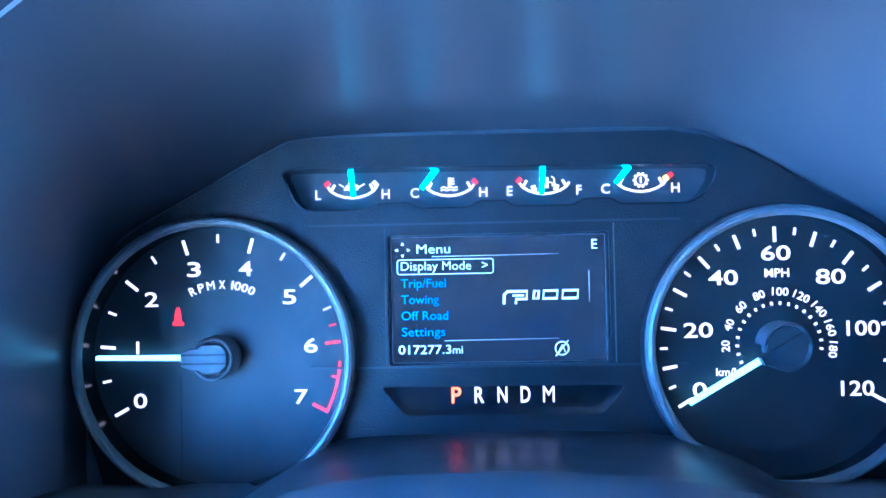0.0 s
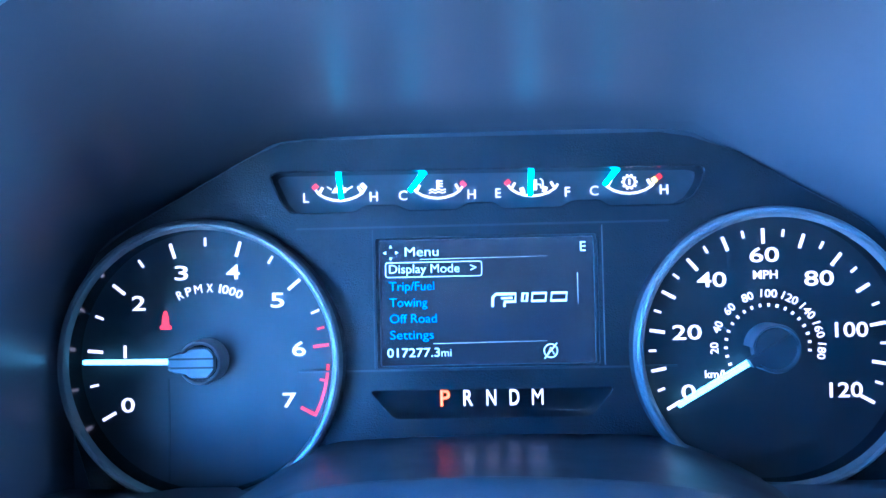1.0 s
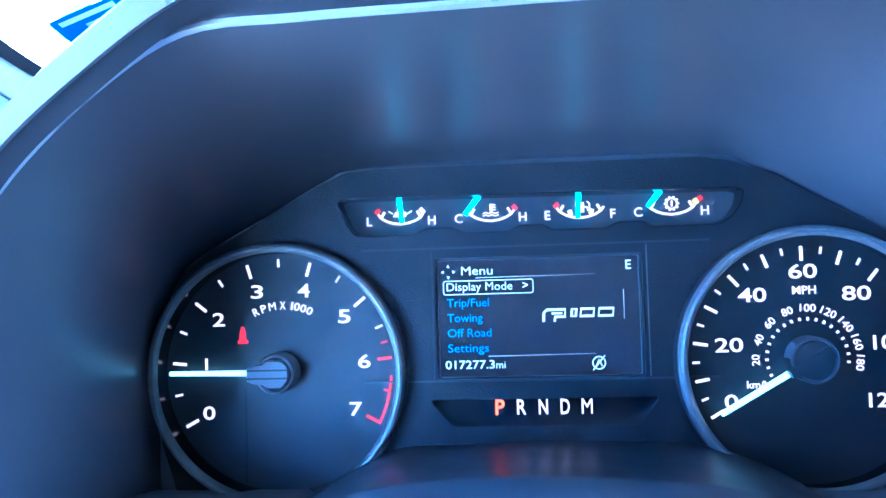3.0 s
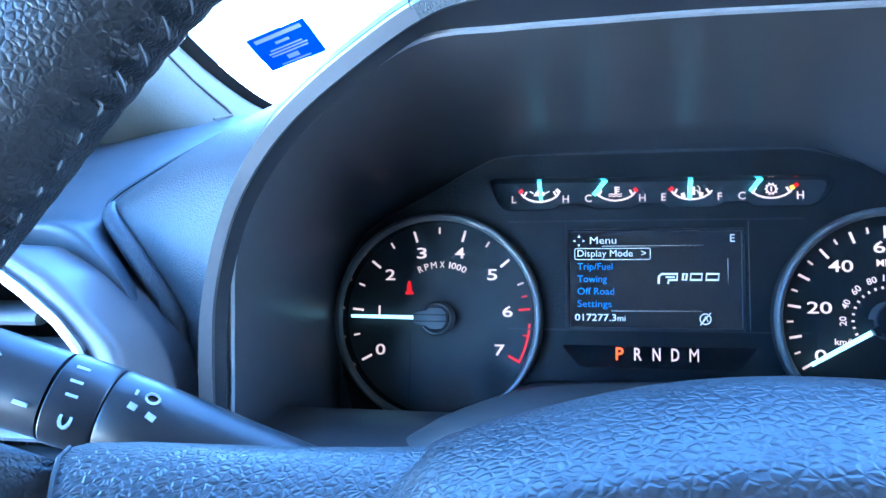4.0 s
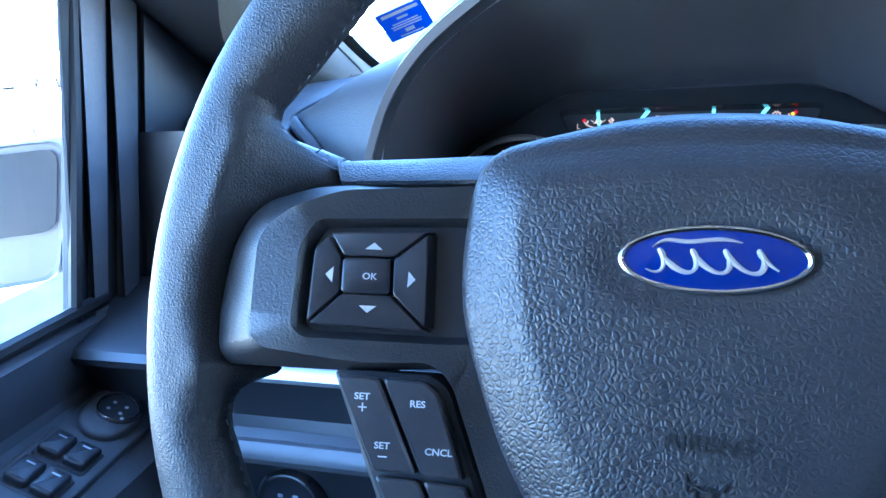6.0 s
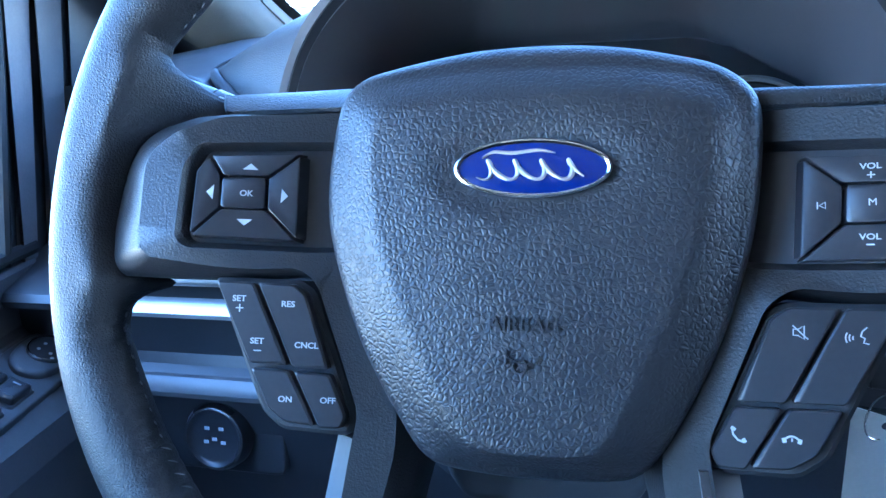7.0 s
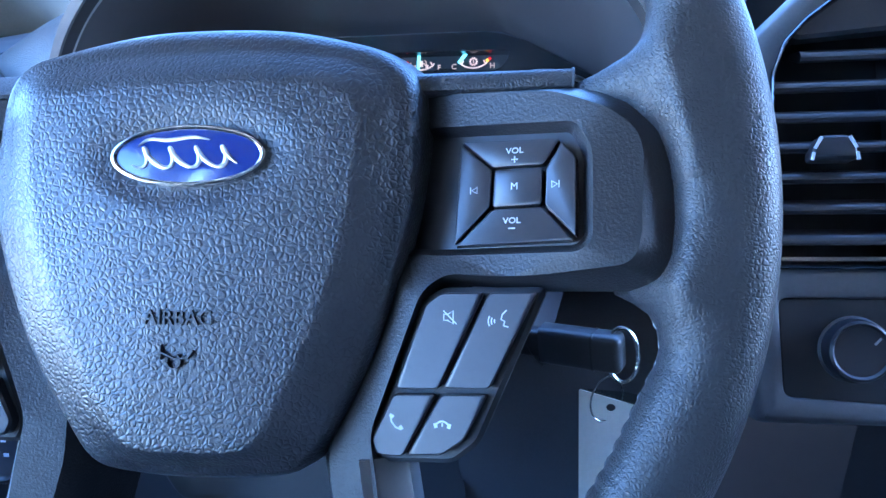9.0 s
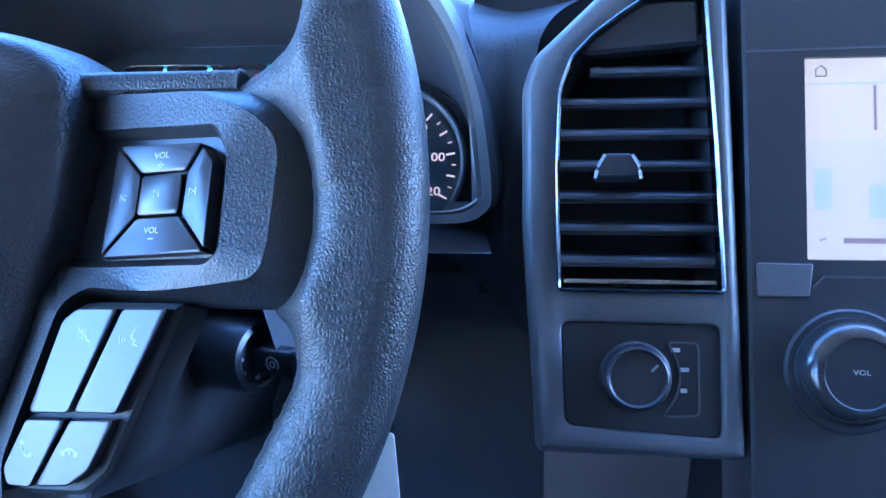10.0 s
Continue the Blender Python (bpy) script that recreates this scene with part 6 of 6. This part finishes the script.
def cab():
    ws = thing("window_1", Matrix(), "raked tinted windscreen with a black painted edge", "windscreen", kind="structure")
    bm = bmesh.new()
    loft(bm, [[(x, screen_y(x, z), z) for x in np.linspace(-0.40, 1.22, 19)] for z in (1.44, 1.55, 1.7, 1.82, 1.93)], closed=False)
    part("windscreen_glass", bm, WSGLASS, ws, "lightly tinted glass", unit=1, facing=(0, -0.6, -0.8))
    edge = [(-0.318, 1.47), (-0.323, 1.494), (-0.333, 1.509), (-0.341, 1.53), (-0.346, 1.555), (-0.349, 1.585), (-0.352, 1.65), (-0.354, 1.8), (-0.355, 1.93)]
    path = spline(edge, 5)
    bm = bmesh.new()
    loft(bm, [[(x + d, screen_y(x + d, z) - 0.003, z) for x, z in path] for d in (-0.06, 0.0, 0.0085)], closed=False)
    part("black_border", bm, RUBBER, ws, "black border paint", unit=1)
    # pillar trim that curves round towards the door
    pl = thing("a_pillar_trim", Matrix(), "pale woven cloth windscreen pillar trim with a small speaker grille", "pillar trim", kind="structure")
    rows = []
    for z in (1.46, 1.49, 1.51, 1.54, 1.58, 1.64, 1.74, 1.84, 1.94):
        x0 = float(np.interp(z, [e[1] for e in edge], [e[0] for e in edge])) - 0.004
        y0 = screen_y(x0, z) - 0.006
        bulge = max(0.0, 1 - (z - 1.50) / 0.2) if z > 1.5 else 1.0
        sec = [(x0, y0), (x0 + 0.012 + 0.008 * bulge, y0 - 0.045), (x0 + 0.016 + 0.012 * bulge, y0 - 0.095), (x0 + 0.008 + 0.008 * bulge, y0 - 0.14), (x0 - 0.02, y0 - 0.165), (x0 - 0.05, y0 - 0.165), (x0 - 0.09, y0 - 0.15)]
        rows.append([(float(p[0]), float(p[1]), z) for p in spline(sec, 5)])
    rows = [spline([r[i] for r in rows], 3) for i in range(len(rows[0]))]
    levels = [[Vector(r[j]) for r in rows] for j in range(len(rows[0]))]

    def along(level, f):
        k = f * (len(level) - 1)
        i = min(int(k), len(level) - 2)
        return level[i].lerp(level[i + 1], k - i)
    # the cloth narrows upwards; dark rest paints the shaded back and door seal
    for name, mat in (("cloth_cover", PILLAR), ("rear_cover", RUBBER)):
        bm = bmesh.new()
        piece = []
        for level in levels:
            c = float(np.interp(level[0].z, [1.52, 1.60, 1.70], [0.78, 0.5, 0.26]))
            span = (0, c) if mat is PILLAR else (c, 1)
            piece.append([tuple(along(level, span[0] + (span[1] - span[0]) * k / 18)) for k in range(19)])
        loft(bm, piece, closed=False)
        part(name, bm, mat, pl, unit=1)
    # outline of the speaker grille on the trim
    def on_trim(f, z):
        x0 = float(np.interp(z, [e[1] for e in edge], [e[0] for e in edge])) - 0.004
        y0 = screen_y(x0, z) - 0.006
        bulge = max(0.0, 1 - (z - 1.50) / 0.2)
        sec = [(x0, y0), (x0 + 0.012 + 0.008 * bulge, y0 - 0.045), (x0 + 0.016 + 0.012 * bulge, y0 - 0.095), (x0 + 0.008 + 0.008 * bulge, y0 - 0.14)]
        p = spline(sec, 20)[int(f * 60)]
        return (float(p[0]) + 0.0008, float(p[1]) - 0.0003, z)
    bm = bmesh.new()
    tube(bm, [on_trim(f, z) for f, z in ((0.36, 1.585), (0.42, 1.56), (0.50, 1.535), (0.58, 1.513), (0.62, 1.507), (0.78, 1.508))], 0.0011, 6)
    part("grille_edge", bm, PILLAR, pl, unit=1)
    # roof, far side, floor and a windowless rear wall that keeps frontal light out
    rf = tagged(box("ceiling", (-0.52, -2.0, 1.935), (1.34, 0.16, 1.99), LINING, None), "pale grey cloth headliner", "ceiling", kind="structure")
    back = tagged(box("wall_rear", (-0.50, -2.0, 0.5), (1.32, -1.94, 1.935), CLOTH, None), "plain grey rear cab wall", "wall", kind="structure")
    flo = tagged(box("floor", (-0.5, -2.0, 0.45), (1.32, 0.9, 0.5), RUBBER, None), "dark rubber cab floor", "floor", kind="structure")
    fire = tagged(box("wall_front", (-0.5, 0.8, 0.5), (1.32, 0.84, 1.46), DARK, None), "dark bulkhead under the windscreen", "wall", kind="structure")
    right = thing("wall_right", Matrix(), "plain grey passenger side of the cab with a window", "wall", kind="structure")
    # unseen side; its opening is sized to shape the light on the wheel
    for lo, hi in (((1.26, -2.0, 0.5), (1.32, 0.82, 1.46)), ((1.26, -2.0, 1.88), (1.32, 0.82, 1.935)), ((1.26, -2.0, 1.46), (1.32, -0.2, 1.88)), ((1.26, 0.45, 1.46), (1.32, 0.82, 1.88))):
        box("wall_panel", lo, hi, CLOTH, right)


def door():
    d = thing("door_1", Matrix(), "closed driver's door with dark trim and a raised window", "door", kind="structure")
    # sill and upper trim: slopes in from the glass to the switch panel
    bm = bmesh.new()
    prof = [(-0.50, 1.372), (-0.425, 1.374), (-0.418, 1.366), (-0.408, 1.362), (-0.410, 1.340), (-0.416, 1.318), (-0.414, 1.311), (-0.404, 1.306), (-0.362, 1.286), (-0.350, 1.275), (-0.345, 1.255), (-0.352, 1.22), (-0.385, 1.12), (-0.42, 0.95), (-0.44, 0.5)]
    loft(bm, [[(x + dx, y, z) for x, z in prof] for y, dx in ((-1.9, 0), (-0.2, 0), (0.08, -0.004), (0.24, -0.012), (0.40, -0.02))], closed=False)
    part("door_panel", bm, DOORSKIN, d, "dark blue-grey moulded door panel", unit=1, sharp=25)
    bm = bmesh.new()
    tube(bm, [(-0.423, y, 1.372) for y in (-1.8, -0.6, 0.16)], 0.006, 8)
    tube(bm, [(-0.423, 0.128, 1.366), (-0.424, 0.170, 1.5), (-0.428, 0.22, 1.67), (-0.43, 0.25, 1.78), (-0.43, 0.24, 1.88)], 0.005, 8)
    part("window_seal", bm, RUBBER, d, "black rubber seal", unit=1)

    def strip(name, y0, y1, x, mat, z0, z1, lean=0.0):
        b = bmesh.new()
        o = [(y0, z0), (y1, z0), (y1 - lean, z1), (y0 - lean, z1)]
        loft(b, [[(x - 0.007, y, z) for y, z in o], [(x - 0.002, y, z) for y, z in o], [(x, y0 + (y - y0) * 0.8 + (y1 - y0) * 0.1, z) for y, z in o]], cap0=True, cap1=True)
        part(name, b, mat, d, unit=1)
    strip("frame_backing", 0.124, 0.42, -0.4255, RUBBER, 1.36, 1.9, -0.16)
    strip("frame_strip", 0.126, 0.141, -0.424, RUBBER, 1.36, 1.9, -0.16)
    strip("frame_strip", 0.142, 0.159, -0.420, STRIPGREY, 1.36, 1.9, -0.16)
    strip("frame_strip", 0.159, 0.166, -0.424, RUBBER, 1.36, 1.9, -0.16)
    strip("sail_edge", 0.166, 0.186, -0.416, GREYTRIM, 1.345, 1.603, -0.075)
    strip("sail_panel", 0.186, 0.46, -0.418, SMOOTH, 1.30, 1.9, -0.175)
    box("window_header", (-0.47, -2.0, 1.88), (-0.42, 0.3, 1.935), LINING, d)
    # unseen pillar and rear panel, placed to limit side light on the wheel
    box("centre_pillar", (-0.47, -0.86, 1.36), (-0.42, -0.66, 1.88), LINING, d)
    box("rear_quarter", (-0.47, -2.0, 1.36), (-0.42, -1.08, 1.88), CLOTH, d)
    bm = bmesh.new()
    vs = [bm.verts.new((-0.43, y, z)) for y, z in ((-0.67, 1.36), (0.13, 1.36), (0.27, 1.80), (0.25, 1.89), (-0.67, 1.89))]
    bm.faces.new(vs)
    g = part("door_glass", bm, GLASS, d, "clear raised glass", unit=1, facing=(1, 0, 0))
    g.visible_shadow = False
    # switch panel on the sloping armrest
    sp = thing("door_switch_panel", pose(-0.388, 0.075, 1.3005, 0, 26, 6), "dark blue-grey door switch panel with a round mirror control", "switch panel")
    bm = bmesh.new()
    slab(bm, rounded([(-24, -130), (24, -130), (26, 46), (12, 68), (-14, 68), (-24, 52)], 7), -8, 2, 2, 3)
    part("panel", bm, DOORSKIN, sp)
    # raised teardrop under the mirror control
    bm = bmesh.new()
    pillow(bm, [tuple(q) for q in spline([(-19, 36), (-15, 16), (-2, 6), (14, 12), (20, 34), (15, 52), (0, 58), (-14, 52)], 5, True)], 0, 7.5, 3.5, 1.0)
    part("control_base", bm, DOORSKIN, sp, "raised teardrop base")
    bm = bmesh.new()
    lathe(bm, [(15.6, 5), (15.4, 9.4), (14.6, 10.4), (13.8, 10.2), (13.2, 8.8), (1, 9.0)], 2, 36, 48, cap=True)
    k = part("mirror_control", bm, BUTTON, sp, "round mirror control pad")
    bm = bmesh.new()
    lathe(bm, [(15.0, 9.8), (14.4, 10.7), (13.6, 10.1)], 2, 36, 48)
    part("control_ring", bm, DARKCHROME, k)
    for u, v in ((-3.5, 40), (6, 40), (-3.5, 32), (6, 32), (10, 28)):
        bm = bmesh.new()
        slab(bm, circle(u, v, 1.3, 10), 8.8, 9.3)
        part("printed_mark", bm, PRINT, k)
    for v in (-14, -44):
        bm = bmesh.new()
        slab(bm, rounded([(-19, v - 13), (19, v - 13), (19, v + 13), (-19, v + 13)], 4), 1, 3.2, 1)
        part("switch_tray", bm, SMOOTH, sp)
        for u in (-9, 9):
            bm = bmesh.new()
            slab(bm, rounded([(u - 8, v - 10), (u + 8, v - 10), (u + 8, v + 11), (u - 8, v + 11)], 2.5), 2, 9, 2.5, 3)
            b = part("window_switch", bm, BUTTON, sp, "black rocker switch")
            bm = bmesh.new()
            bar(bm, (u - 3, v + 5), (u + 3, v + 5), 1.2, 8.8, 9.2)
            part("printed_mark", bm, PRINT, b)


def sticker():
    def on(a, b):
        tl, tr, bl = Vector((-0.303, 0, 1.559)), Vector((-0.2515, 0, 1.574)), Vector((-0.3, 0, 1.532))
        p = tl + (tr - tl) * a + (bl - tl) * b
        return (p.x, screen_y(p.x, p.z) - 0.0025, p.z)
    st = thing("windscreen_sticker", Matrix(), "blue service sticker with white print on the windscreen", "sticker")
    bm = bmesh.new()
    o = rounded([(0, 0), (1, 0), (1, 1), (0, 1)], 0.04)
    loft(bm, [[on(a, b) for a, b in o], [tuple(Vector(on(a, b)) + Vector((0, -0.0004, 0))) for a, b in o]], cap0=True, cap1=True)
    part("sheet", bm, STICKER, st, unit=1, smooth=False)
    for a0, a1, b0, b1 in ((0.10, 0.90, 0.09, 0.19), (0.38, 0.62, 0.29, 0.36), (0.22, 0.78, 0.46, 0.50), (0.16, 0.84, 0.54, 0.58), (0.18, 0.82, 0.62, 0.66), (0.40, 0.60, 0.72, 0.84), (0.24, 0.76, 0.90, 0.94)):
        bm = bmesh.new()
        loft(bm, [[tuple(Vector(on(a, b)) + Vector((0, -d, 0))) for a, b in ((a0, b0), (a1, b0), (a1, b1), (a0, b1))] for d in (0.0004, 0.0008)], cap0=True, cap1=True)
        part("print_bar", bm, PRINT, st, unit=1, smooth=False)


cab()
door()
sticker()


# ---- outside ----
ASPHALT = material("lot_concrete", (0.38, 0.34, 0.28), 0.9, grain=0.5, grain_size=0.01, vary=0.25, vary_size=1.2)
PAINT = {n: material("car_paint_" + n, c, 0.3, coat=0.8, vary=0.04) for n, c in (("silver", (0.5, 0.51, 0.53)), ("white", (0.75, 0.75, 0.74)), ("blue", (0.10, 0.16, 0.28)))}
CARGLASS = material("car_window", (0.03, 0.04, 0.05), 0.08, vary=0.05)
TAIL = material("tail_lamp_red", (0.5, 0.01, 0.015), 0.2)
TYRE = material("tyre_rubber", (0.02, 0.02, 0.02), 0.8)
WALLM = material("pale_plaster", (0.72, 0.69, 0.62), 0.9, vary=0.1, vary_size=0.6)


def outside():
    bm = bmesh.new()
    bmesh.ops.create_grid(bm, x_segments=8, y_segments=8, size=400)
    tagged(part("ground", bm, ASPHALT, None, unit=1), "sunlit pale concrete parking lot", "ground", kind="structure")

    def car(x, y, turn, paint, label, tall=1.0):
        c = thing("parked_car", pose(x, y, 0, 0, 0, turn) @ Matrix.Diagonal((tall ** 0.5, tall ** 0.5, tall, 1)), label, "car", "parked cars")
        bm = bmesh.new()
        rows = []
        for h, a, b, wd in ((0.28, -2.2, 2.2, 0.84), (0.55, -2.3, 2.3, 0.92), (0.85, -2.25, 2.2, 0.92), (0.98, -2.15, 2.0, 0.88)):
            rows.append([(u, v, h) for u, v in rounded([(-wd, a), (wd, a), (wd, b), (-wd, b)], 0.3)])
        loft(bm, rows, cap0=True, cap1=True)
        part("body", bm, paint, c, unit=1)
        bm = bmesh.new()
        loft(bm, [[(u, v, h) for u, v in rounded([(-wd, a), (wd, a), (wd, b), (-wd, b)], 0.25)] for h, a, b, wd in ((0.97, -1.95, 1.15, 0.84), (1.36, -1.55, 0.55, 0.72))], cap1=True)
        part("windows", bm, CARGLASS, c, unit=1)
        bm = bmesh.new()
        loft(bm, [[(u, v, h) for u, v in rounded([(-wd, a), (wd, a), (wd, b), (-wd, b)], 0.25)] for h, a, b, wd in ((1.36, -1.58, 0.58, 0.74), (1.44, -1.4, 0.4, 0.66))], cap0=True, cap1=True)
        part("roof", bm, paint, c, unit=1)
        for u in (-0.82, 0.82):
            for v in (-1.4, 1.4):
                bm = bmesh.new()
                lathe(bm, [(0.18, -0.12), (0.33, -0.11), (0.34, 0.0), (0.33, 0.11), (0.18, 0.12)], 0, 0, 24)
                bmesh.ops.rotate(bm, verts=bm.verts, matrix=Matrix.Rotation(radians(90), 3, "Y"))
                bmesh.ops.translate(bm, verts=bm.verts, vec=(u, v, 0.34))
                part("tyre", bm, TYRE, c, unit=1)
            bm = bmesh.new()
            loft(bm, [[(u * 0.86 + p, -2.28 + d, 0.78 + q) for p, q in rounded([(-0.14, -0.09), (0.14, -0.09), (0.14, 0.09), (-0.14, 0.09)], 0.04)] for d in (0.1, -0.02)], cap1=True)
            part("tail_lamp", bm, TAIL, c, unit=1)
    car(-9.4, 6.4, 12, PAINT["silver"], "silver parked car with red tail lamps")
    car(-22.5, 21.0, 28, PAINT["silver"], "tall silver parked car with red tail lamps", 1.35)
    car(-10.2, 4.2, 10, PAINT["white"], "white parked car in the row")
    car(-9.5, 12.0, 70, PAINT["silver"], "silver parked car far off")
    car(-4.6, 9.6, 96, PAINT["white"], "white parked car ahead")
    car(-3.6, 15.0, 88, PAINT["blue"], "dark blue parked car ahead")
    # own door mirror
    m = thing("door_mirror", pose(-0.95, 0.47, 1.337, 0, 0, 34), "grey door mirror outside the driver's window", "door mirror")
    bm = bmesh.new()
    o = rounded([(-0.14, -0.105), (0.11, -0.105), (0.165, 0.10), (-0.14, 0.10)], 0.03, 5)
    loft(bm, [[(u * k, d, v * k) for u, v in o] for d, k in ((0.14, 0.6), (0.10, 0.9), (0.02, 1.0), (0.0, 0.97), (0.008, 0.93))], cap0=True, cap1=True)
    part("housing", bm, GREYTRIM, m, unit=1)
    bm = bmesh.new()
    o = rounded([(-0.125, -0.03), (0.118, -0.03), (0.145, 0.085), (-0.125, 0.085)], 0.02, 4)
    loft(bm, [[(u, d, v) for u, v in o] for d in (0.006, 0.002)], cap0=True, cap1=True)
    part("mirror_glass", bm, MIRROR, m, "mirror glass", unit=1)
    bm = bmesh.new()
    tube(bm, [(0.06, 0.06, -0.085), (0.18, 0.03, -0.09), (0.30, -0.12, -0.06), (0.46, -0.33, -0.04)], 0.026, 10)
    part("mirror_arm", bm, GREYTRIM, m, unit=1)
    # low pale building beyond the lot
    b = thing("far_building", pose(-14, 34, 0, 0, 0, 0), "long pale low building beyond the parking lot", "building")
    box("wall", (-22, 0, 0), (26, 8, 4.6), WALLM, b, bevel=0.05)
    box("roof", (-22.3, -0.3, 4.6), (26.3, 8.3, 4.9), GREYTRIM, b, bevel=0.05)
    for k in range(9):
        w = box("window", (-20 + 5 * k, -0.06, 1.2), (-17.6 + 5 * k, 0.05, 3.0), CARGLASS, b, bevel=0.02)


outside()
